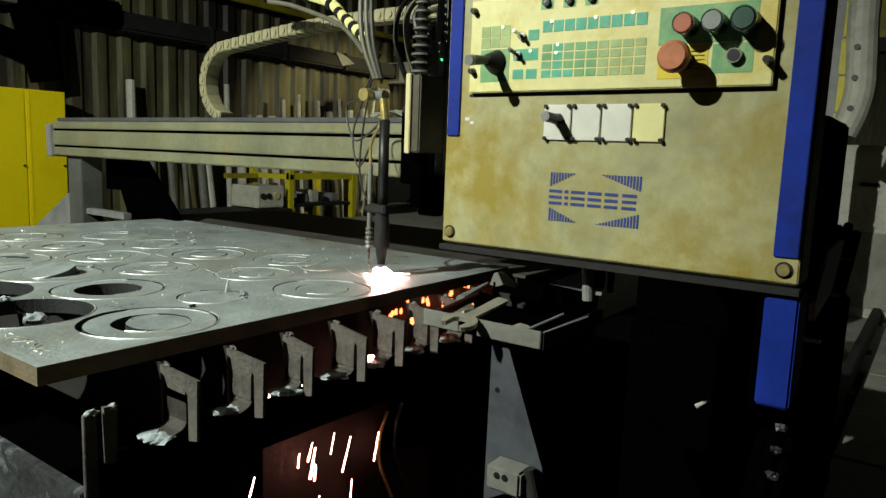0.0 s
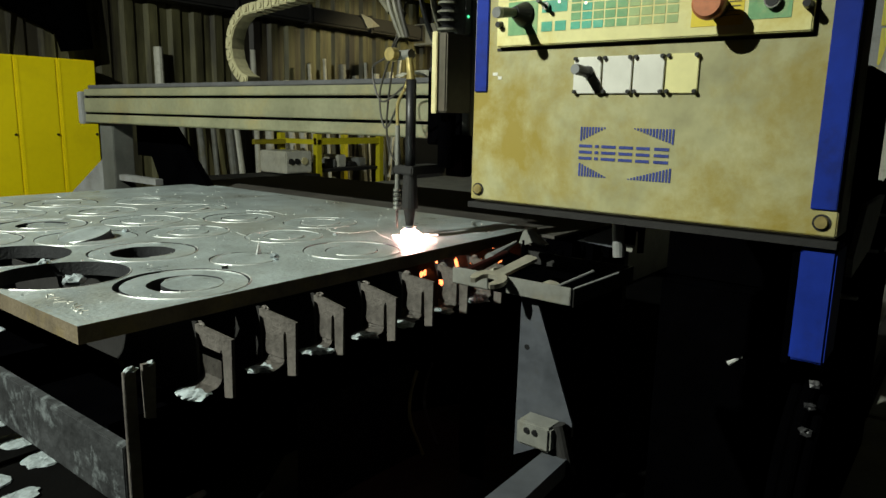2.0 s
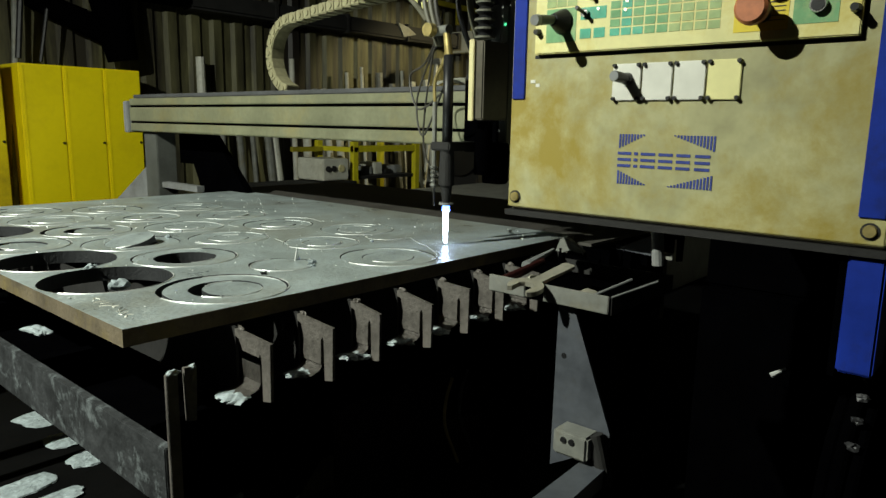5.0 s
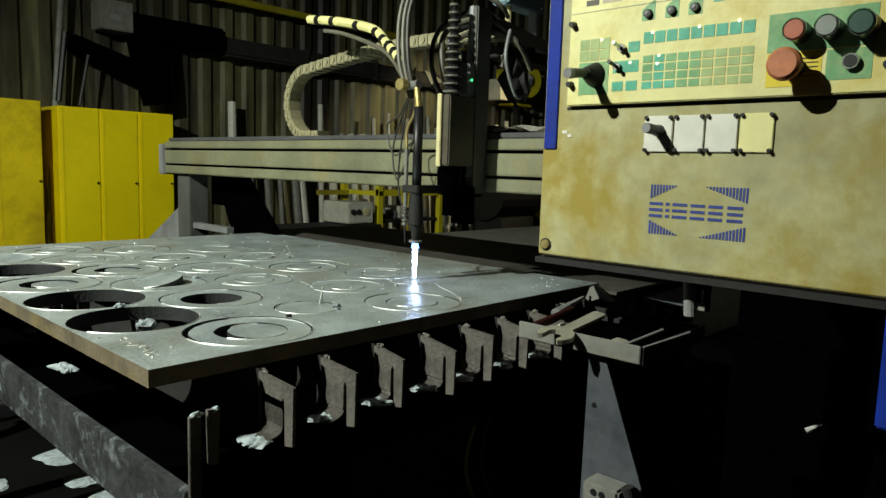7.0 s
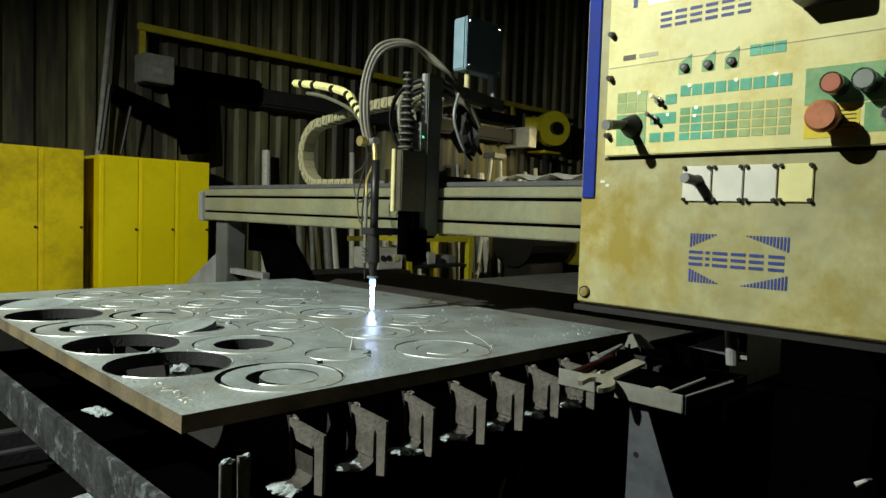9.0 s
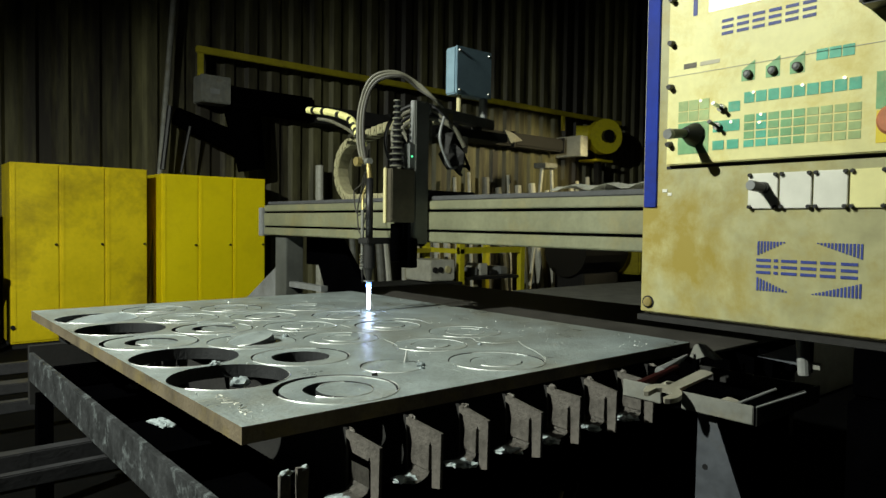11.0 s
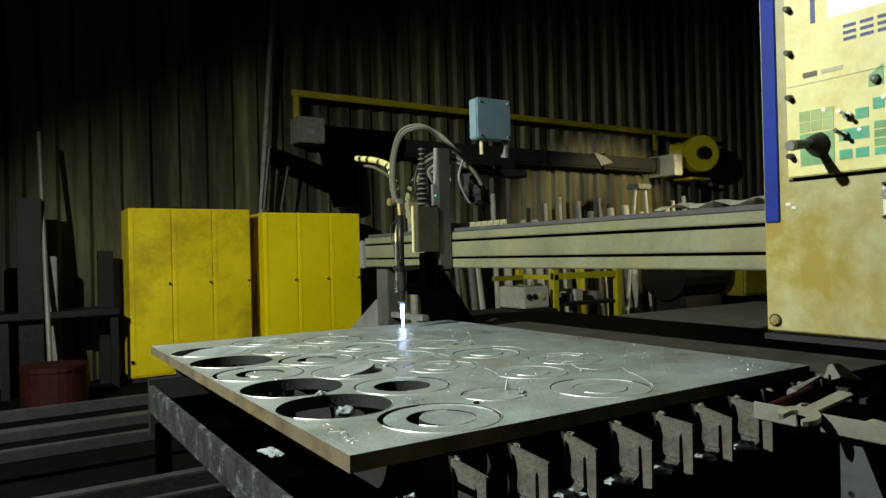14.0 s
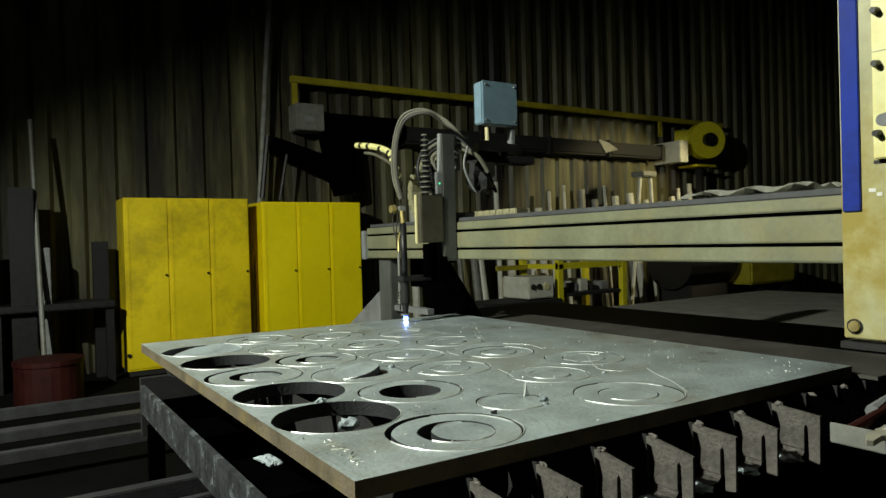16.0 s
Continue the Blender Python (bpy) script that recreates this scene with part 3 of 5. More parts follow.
def console():
    """Front face at x = CX; widths along y, the reader's left is +y."""
    th = thing("control_console", (CX, -0.75, 1.09), "yellowed cream control console with green keys and blue edges", "control console")
    yl, yr, zb, zt = -0.475, -1.024, 1.102, 1.92
    part("cabinet", box(B(), CX + 0.006, CX + 0.075, yr, yl, zb - 0.004, zt, 0.004), M_CAB, th)
    part("front_plate", box(B(), CX, CX + 0.005, yr + 0.001, yl - 0.001, zb, zt - 0.002, 0.0015), M_FRONT, th, "stained yellowed front plate")
    part("bottom_lip", box(B(), CX - 0.004, CX + 0.02, yr - 0.002, yl + 0.002, zb - 0.014, zb - 0.005), M_DARK, th)
    # blue edge strips
    part("edge_strip", box(B(), CX - 0.003, CX - 0.0005, -0.503, -0.479, 1.278, zt - 0.004, 0.001), M_BLUE, th, "worn blue edge strip")
    part("edge_strip", box(B(), CX - 0.003, CX - 0.0005, -1.021, -0.992, 1.135, zt - 0.004, 0.001), M_BLUE, th, "worn blue edge strip")
    for y, z in ((-0.491, 1.119), (-1.006, 1.119)):
        bm = rod(B(), (CX, y, z), (CX - 0.005, y, z), 0.0085, 0.0070, 18)
        b = part("bolt", bm, M_BRASS, th, "brass cap screw")
        part("washer", rod(B(), (CX + 0.001, y, z), (CX - 0.0015, y, z), 0.0105, seg=20), M_DARK, b)
    # key panel
    def film(name, y0, y1, z0, z1, m, lift=0.0008, parent=th, label=""):
        return part(name, box(B(), CX - lift - 0.0004, CX - lift, y1, y0, z0, z1), m, parent, label)
    panel = part("key_panel", box(B(), CX - 0.010, CX - 0.001, -0.972, -0.524, 1.346, 1.80, 0.0015), M_PANEL, th, "raised yellowed key panel")
    L = 0.0102
    film("gap", -0.52, -0.976, 1.3405, 1.3450, M_BLACK, 0.0005)
    film("gap", -0.9725, -0.976, 1.345, 1.80, M_BLACK, 0.0005)
    film("split_line", -0.524, -0.972, 1.4875, 1.4885, M_CAB, L, panel)
    # arrow keys, row keys, key block, left block
    for y in (-0.657, -0.693, -0.727):
        part("arrow_key", prism(B(), [(y + 0.010, 1.464), (y + 0.010, 1.480), (y - 0.010, 1.493), (y - 0.010, 1.464)], "x", CX - L - 0.0004, CX - L), M_KEYGREEN, panel)
        lens = part("pilot_lens", rod(B(), (CX - L, y, 1.473), (CX - L - 0.006, y, 1.473), 0.0068, 0.0055, 16), M_BLACK, panel, "dark round pilot lens")
        part("glint_cap", rod(B(), (CX - L - 0.006, y, 1.473), (CX - L - 0.0075, y, 1.473), 0.004, 0.002, 10), M_GREY, lens)
    for k in range(3):
        film("small_key", -0.752 - 0.0165 * k, -0.767 - 0.0165 * k, 1.477, 1.492, M_TEAL, L, panel)
    for k in range(9):
        y = -0.652 - 0.0178 * k
        film("row_key", y, y - 0.0152, 1.431, 1.447, M_TEAL, L, panel)
    for r in range(4):
        for k in range(9):
            y, z = -0.653 - 0.0178 * k, 1.4135 - 0.0125 * r
            film("key", y, y - 0.0150, z - 0.0102, z, M_FADED if k > 4 else M_TEAL if k == 1 or r == 3 and k < 3 else M_KEYGREEN, L, panel)
    for r in range(2):
        for k in range(3):
            film("key", -0.545 - 0.0178 * k, -0.5612 - 0.0178 * k, 1.446 - 0.017 * r - 0.0155, 1.446 - 0.017 * r, M_FADED, L, panel)
    film("key_field", -0.545, -0.597, 1.362, 1.411, M_KEYGREEN, L, panel, "green film round the joystick")
    film("key", -0.628, -0.646, 1.421, 1.436, M_TEAL, L, panel)
    film("key", -0.604, -0.646, 1.392, 1.409, M_TEAL, L, panel)
    film("key", -0.604, -0.622, 1.365, 1.379, M_TEAL, L, panel)
    film("key", -0.627, -0.645, 1.365, 1.379, M_TEAL, L, panel)
    film("lamp_field", -0.827, -0.950, 1.402, 1.450, M_KEYGREEN, L, panel, "green film under the push buttons")
    film("key_field", -0.898, -0.948, 1.363, 1.400, M_KEYGREEN, L, panel, "green film under the key switch")
    film("stop_field", -0.828, -0.893, 1.358, 1.400, M_YELLOWKEY, L, panel, "yellow film under the stop button")
    for k in range(5):
        film("caption", -0.868, -0.889, 1.3695 + 0.0055 * k, 1.3705 + 0.0055 * k, M_BROWN, L + 0.001, panel)
    film("model_mark", -0.552, -0.574, 1.497, 1.505, M_BROWN, L, panel)
    film("model_mark", -0.580, -0.612, 1.498, 1.504, M_CAB, L, panel)
    for y, z in ((-0.633, 1.4055), (-0.678, 1.412), (-0.735, 1.446), (-0.789, 1.448), (-0.676, 1.4005), (-0.666, 1.4455), (-0.583, 1.4435)):
        part("indicator", rod(B(), (CX - L, y, z), (CX - L - 0.002, y, z), 0.0022, seg=8), M_SCREEN, panel, "small lit indicator")
    # panel screws
    for z in (1.541, 1.471, 1.379, 1.61, 1.70):
        s = part("panel_screw", rod(B(), (CX - 0.010, -0.531, z), (CX - 0.020, -0.531, z), 0.0055, 0.004, 12), M_BLACK, th)
    part("panel_screw", rod(B(), (CX - 0.010, -0.966, 1.376), (CX - 0.026, -0.966, 1.376), 0.006, 0.0045, 12), M_BLACK, th)
    # upper window and brand mark as plain blocks
    film("display", -0.592, -0.840, 1.578, 1.72, M_SCREEN, L, panel, "pale lit display window")
    film("display_frame", -0.566, -0.573, 1.578, 1.74, M_LOGO, L, panel)
    for k in range(6):
        for z in (1.5385, 1.548, 1.5575):
            film("brand_block", -0.614 - 0.0236 * k, -0.632 - 0.0236 * k, z, z + 0.0045, M_LOGO, L, panel)
    part("fitting", box(B(), CX - 0.05, CX - 0.010, -0.885, -0.815, 1.53, 1.60, 0.004), M_BLACK, th)
    # push buttons with collars
    def button(y, z, r, length, m, label):
        b = part("push_button", rod(B(), (CX - 0.0105, y, z), (CX - 0.0105 - length, y, z), r, r, 28), M_BLACK, th, "black button collar")
        bm = rod(B(), (CX - 0.0105 - length, y, z), (CX - 0.0145 - length, y, z), r * 0.93, r * 0.82, 28)
        part("cap", bm, m, b, label)
        bm = B()
        rod(bm, (CX - 0.0100 - length, y, z), (CX - 0.0128 - length, y, z), r * 1.03, r * 1.03, 28, False)
        part("bezel", bm, M_CHROME, b)
    button(-0.866, 1.4235, 0.0135, 0.026, M_RED, "faded red push button")
    button(-0.902, 1.4240, 0.0135, 0.026, M_WHITEBTN, "white push button")
    button(-0.939, 1.4235, 0.0150, 0.028, M_GREENBTN, "dark green push button")
    stop = part("stop_button", rod(B(), (CX - 0.0105, -0.861, 1.381), (CX - 0.040, -0.861, 1.381), 0.0135, 0.0135, 20), M_BLACK, th, "black stalk of the stop button")
    bm = B()
    for x0, x1, r0, r1 in ((0.036, 0.044, 0.015, 0.0205), (0.044, 0.052, 0.0205, 0.0200), (0.052, 0.056, 0.0200, 0.0165)):
        rod(bm, (CX - x0, -0.861, 1.381), (CX - x1, -0.861, 1.381), r0, r1, 32)
    part("mushroom", bm, M_STOP, stop, "faded red mushroom head")
    ks = part("key_switch", rod(B(), (CX - 0.0105, -0.926, 1.3835), (CX - 0.018, -0.926, 1.3835), 0.0100, 0.0092, 24), M_CHROME, th, "chrome ringed key switch")
    part("keyhole", rod(B(), (CX - 0.018, -0.926, 1.3835), (CX - 0.0186, -0.926, 1.3835), 0.0075, seg=18), M_BLACK, ks)
    # joystick with rubber boot
    js = part("joystick", rod(B(), (CX - 0.010, -0.572, 1.392), (CX - 0.030, -0.568, 1.393), 0.019, 0.009, 20), M_BLACK, th, "black rubber boot")
    part("stick", rod(B(), (CX - 0.028, -0.569, 1.393), (CX - 0.068, -0.566, 1.388), 0.0065, 0.0078, 14), M_BLACK, js)
    part("grip", rod(B(), (CX - 0.068, -0.566, 1.388), (CX - 0.076, -0.566, 1.387), 0.0085, 0.0075, 16), M_GREY, js)
    for y, z in ((-0.618, 1.428), (-0.612, 1.401)):
        t = part("toggle", rod(B(), (CX - 0.010, y, z), (CX - 0.016, y, z), 0.006, seg=12), M_CHROME, th)
        part("lever", rod(B(), (CX - 0.015, y, z), (CX - 0.034, y + 0.002, z + 0.005), 0.0022, 0.0032, 10), M_CHROME if z > 1.41 else M_BLACK, t)
    # four switch plates
    for k in range(4):
        y = -0.6585 - 0.0463 * k
        p = part("switch_plate", box(B(), CX - 0.0035, CX - 0.0005, y - 0.0435, y, 1.2745, 1.3265, 0.0008), M_PANEL if k == 3 else M_ALU, th, "pale blank switch plate")
        for yy in (y - 0.003, y - 0.0405):
            for zz in (1.277, 1.324):
                part("screw", rod(B(), (CX - 0.0035, yy, zz), (CX - 0.0075, yy, zz), 0.0032, 0.0026, 10), M_BLACK, p)
    kb = part("selector", rod(B(), (CX - 0.0035, -0.682, 1.305), (CX - 0.012, -0.682, 1.305), 0.009, 0.008, 16), M_BLACK, th, "black selector switch")
    part("knob", rod(B(), (CX - 0.012, -0.682, 1.305), (CX - 0.040, -0.680, 1.307), 0.0075, 0.0075, 16), M_BLACK, kb)
    part("knob_face", rod(B(), (CX - 0.040, -0.680, 1.307), (CX - 0.0415, -0.680, 1.307), 0.0068, seg=16), M_GREY, kb)
    # printed mark: four fans of bars and a row of blocks
    def fan(y0, n, step, z0, z1, grow, up):
        for k in range(n):
            h = (z1 - z0) * ((k + 1) / n if grow else (n - k) / n)
            y = y0 - step * k
            a, b = (z1 - h, z1) if up else (z0, z0 + h)
            film("mark_bar", y, y - step * 0.62, a, b, M_LOGO, 0.0004)
    fan(-0.674, 9, 0.0046, 1.206, 1.2265, False, True)
    fan(-0.757, 13, 0.0046, 1.206, 1.2265, True, True)
    fan(-0.674, 10, 0.0046, 1.1535, 1.173, False, False)
    fan(-0.752, 14, 0.0046, 1.1535, 1.173, True, False)
    for k, w in enumerate((0.021, 0.006, 0.022, 0.021, 0.020, 0.021)):
        y = (-0.673, -0.6985, -0.709, -0.736, -0.762, -0.7885)[k]
        for z in (1.1785, 1.1875, 1.1965):
            film("brand_block", y, y - w, z, z + 0.0042, M_LOGO, 0.0004)
    # worn patch
    film("scuff", -0.513, -0.522, 1.303, 1.308, M_ALU, 0.0004)
    film("scuff", -0.523, -0.530, 1.297, 1.302, M_ALU, 0.0004)
    # support post under the console
    part("post", box(B(), 0.454, 0.53, -1.0270, -0.986, 0.938, zb - 0.015, 0.003), M_BLUE, th, "blue support post")
    part("post_edge", box(B(), 0.458, 0.53, -0.985, -0.977, 0.93, zb - 0.015), M_VOID, th)
    return th


def tool_tray():
    """Shallow tray on a bracket below the console."""
    th = thing("tool_tray", (0.42, -0.63, 0.70), "pale steel tool tray on a triangular bracket under the console", "tool tray")
    part("front", box(B(), 0.396, 0.400, -0.700, -0.588, 0.966, 0.993, 0.001), M_PALEMET, th, "bent pale front wall")
    part("front", box(B(), 0.396, 0.400, -0.553, -0.482, 0.966, 0.993, 0.001), M_PALEMET, th, "bent pale front wall")
    # tray floor: shade inside the tray is put into its black
    part("floor_plate", box(B(), 0.401, 0.62, -0.700, -0.480, 0.964, 0.967), M_VOID, th)
    part("back", box(B(), 0.62, 0.624, -0.700, -0.480, 0.964, 0.990), M_DARK, th)
    part("side", box(B(), 0.401, 0.62, -0.703, -0.700, 0.964, 0.992), M_DARK, th)
    bm = B()
    prism(bm, [(-0.606, 0.964), (-0.632, 0.964), (-0.706, 0.775), (-0.706, 0.752), (-0.604, 0.690)], "x", 0.415, 0.421)
    part("bracket", bm, M_BRACKET, th, "pale tapering bracket plate with a hole")
    part("hole", rod(B(), (0.4145, -0.620, 0.880), (0.4155, -0.620, 0.880), 0.0045, seg=14), M_BLACK, th)
    part("clamp_block", box(B(), 0.375, 0.416, -0.690, -0.630, 0.735, 0.775, 0.004), M_PALEMET, th, "scuffed clamp block")
    for y in (-0.650, -0.664):
        part("screw", rod(B(), (0.3755, y, 0.762), (0.373, y, 0.762), 0.005, seg=12), M_BLACK, th)
    bm = B()
    prism(bm, [(0.05, -0.685), (0.40, -0.672), (0.40, -0.712), (0.05, -0.735)], "z", 0.700, 0.728)
    part("arm", bm, M_BRACKET, th, "grey box arm")
    part("pipe_stub", rod(B(), (0.40, -0.690, 0.775), (0.40, -0.712, 0.70), 0.012, seg=14), M_DARK, th)
    part("wire", rod(B(), (0.40, -0.703, 0.992), (0.46, -0.745, 1.013), 0.0015, seg=6), M_GREY, th)
    # open-end spanner, lying half over the tray's edge
    sp = thing("spanner", (0.40, -0.575, 0.995), "worn open-end spanner lying across the tool tray", "spanner")
    bm = B()
    head = [(0.0 + 0.033 * math.cos(a), 0.033 * math.sin(a)) for a in np.linspace(radians(-138), radians(138), 20)]
    jaw = [(-0.020, 0.0155), (0.004, 0.0165), (0.012, 0.010), (0.014, 0.0), (0.012, -0.010), (0.004, -0.0165), (-0.020, -0.0155)]
    prism(bm, [(float(a), float(b)) for a, b in head] + jaw, "z", 0, 0.009)
    prism(bm, [(0.024, -0.011), (0.135, -0.013), (0.14, -0.008), (0.14, 0.008), (0.135, 0.013), (0.024, 0.011)], "z", 0.0015, 0.0075)
    bm.transform(Matrix.Translation((0.372, -0.571, 0.986)) @ Matrix.Scale(0.86, 4) @ Matrix.Translation((-0.372, 0.571, -0.986)) @ pose(0.372, -0.571, 0.986, 6, -9, -4))
    part("spanner_body", bm, M_TOOL, sp)
    # handles and scraps in the tray
    hm = thing("chipping_hammer", (0.46, -0.50, 0.97), "rusty chipping hammer with a dark handle lying in the tray", "hammer")
    part("handle", rod(B(), (0.405, -0.505, 0.984), (0.53, -0.500, 0.998), 0.009, 0.006, 10), M_MAROON, hm, "dark red handle")
    part("head", rod(B(), (0.49, -0.492, 0.994), (0.60, -0.478, 1.008), 0.010, 0.003, 8), M_GREY, hm, "grey pointed head")
    for k, (x, y, s) in enumerate(((0.415, -0.592, 0.010), (0.42, -0.615, 0.008), (0.43, -0.645, 0.012), (0.45, -0.53, 0.012))):
        bm = lump(B(), (x, y, 0.974 + s * 0.6), (s * 1.6, s, s * 0.7), 60 + k)
        solid("scrap_piece", bm, M_TOOL if k != 1 else M_RED, "small scrap of metal in the tool tray", "scrap", "scraps in the tray")
    rod_o = solid("welding_rod", rod(B(), (0.42, -0.655, 0.980), (0.50, -0.685, 1.0), 0.0022, seg=8), M_GREY, "thin grey rod lying in the tray", "rod")
    # bracket beyond the tray and a triangular gusset below the console
    bk = thing("cable_bracket", (0.58, -0.52, 1.0), "small pale bent bracket beside the tool tray", "bracket")
    bm = prism(B(), [(-0.498, 1.012), (-0.506, 1.034), (-0.514, 1.038), (-0.522, 1.037), (-0.556, 1.016), (-0.548, 1.013), (-0.528, 1.017), (-0.512, 1.010)], "x", 0.575, 0.585)
    part("bent_strip", bm, M_PALEMET, bk)
    part("stem", rod(B(), (0.58, -0.508, 0.964), (0.58, -0.508, 1.018), 0.006, seg=8), M_VOID, bk)
    gs = thing("gusset", (0.50, -0.70, 1.04), "pale triangular gusset under the console", "gusset")
    part("plate", prism(B(), [(-0.655, 1.046), (-0.722, 1.078), (-0.722, 1.042)], "x", 0.498, 0.503), M_BRACKET, gs)
    part("rod", rod(B(), (0.495, -0.722, 1.098), (0.495, -0.728, 1.030), 0.009, seg=12), M_GREY, gs)
    part("tab", box(B(), 0.498, 0.503, -0.748, -0.730, 1.040, 1.050), M_PALEMET, gs)
    return [th, sp, hm, bk, gs, rod_o]


# ---- the gantry ----
BX = 1.28          # front of the beam
TX0, TY0 = 1.035, 0.165   # torch at the start


def gantry():
    th = thing("gantry", (1.6, 0.8, 0.0), "olive-grey cutting gantry beam on grey end legs", "gantry")
    y0, y1 = -0.55, 2.69
    # beam of three bands with dark grooves between
    part("beam", box(B(), BX + 0.012, BX + 0.30, y0, y1, 1.166, 1.344, 0.003), M_BEAM, th, "olive-grey box beam")
    part("upper_band", box(B(), BX + 0.002, BX + 0.014, y0, y1, 1.3075, 1.343, 0.003), M_BEAM, th)
    part("middle_band", box(B(), BX, BX + 0.014, y0, y1, 1.2225, 1.2955, 0.003), M_BEAM, th)
    part("lower_band", box(B(), BX + 0.002, BX + 0.014, y0, y1, 1.169, 1.2115, 0.003), M_BEAM, th)
    for z in (1.3015, 1.217):
        part("groove", box(B(), BX + 0.008, BX + 0.013, y0, y1, z - 0.0056, z + 0.0056), M_VOID, th)
    part("top_rail", box(B(), BX + 0.015, BX + 0.28, y0, y1 - 0.02, 1.345, 1.364, 0.003), M_BEAMTOP, th, "dusty dark top rail")
    part("end_plate", box(B(), BX - 0.012, BX + 0.31, y1, y1 + 0.05, 1.160, 1.330, 0.004), M_GREY, th, "grey end plate")
    # far leg with gusset
    part("far_leg", box(B(), BX + 0.03, BX + 0.14, 2.46, 2.60, 0.45, 1.166, 0.004), M_COLUMN, th, "grey far leg")
    part("far_brace", prism(B(), [(2.64, 0.98), (3.12, 0.72), (3.12, 0.45), (2.64, 0.45)], "x", BX + 0.06, BX + 0.10), M_GREY, th, "sloping gusset")
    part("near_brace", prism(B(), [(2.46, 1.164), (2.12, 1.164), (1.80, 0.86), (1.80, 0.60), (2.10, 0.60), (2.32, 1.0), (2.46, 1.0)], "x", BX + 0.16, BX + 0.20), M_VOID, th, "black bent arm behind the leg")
    part("end_truck", box(B(), BX - 0.5, BX + 0.75, 2.44, 2.66, 0.20, 0.46, 0.01), M_DARK, th)
    part("tie", box(B(), BX + 0.05, BX + 0.09, 2.10, 2.46, 0.87, 0.90), M_GREY, th)
    # near end: assumed truck, leg and arm, blackened for shade under the console
    part("near_truck", box(B(), 1.15, 2.0, -0.96, -0.56, 0.22, 0.86, 0.01), M_VOID, th, "assumed end truck, blackened for the shade under the console")
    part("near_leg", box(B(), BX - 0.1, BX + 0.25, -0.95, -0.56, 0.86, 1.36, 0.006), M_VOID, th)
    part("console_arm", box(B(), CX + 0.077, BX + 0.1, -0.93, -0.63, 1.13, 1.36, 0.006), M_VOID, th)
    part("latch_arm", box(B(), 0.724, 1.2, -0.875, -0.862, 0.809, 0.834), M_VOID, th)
    part("latch", rod(B(), (0.720, -0.846, 0.823), (0.732, -0.866, 0.837), 0.005, 0.0025, 8), M_RIM, th, "small bright latch")
    # paper and cable on top of the beam by the console
    pp = thing("folded_sheet", (BX + 0.1, 0.3, 1.364), "crumpled pale sheet lying on the beam", "sheet")
    bm = B()
    n = 14
    grid = [[bm.verts.new((BX + 0.02 + 0.2 * j / 5, 0.05 + 0.42 * i / n, 1.366 + 0.010 + 0.010 * math.sin(1.3 * i) * math.cos(1.1 * j) + 0.012 * (j % 2))) for j in range(6)] for i in range(n + 1)]
    for i in range(n):
        for j in range(5):
            bm.faces.new((grid[i][j], grid[i + 1][j], grid[i + 1][j + 1], grid[i][j + 1]))
    bmesh.ops.solidify(bm, geom=list(bm.faces), thickness=0.003)
    part("sheet", bm, M_WHITEMACH, pp)
    return [th, pp]


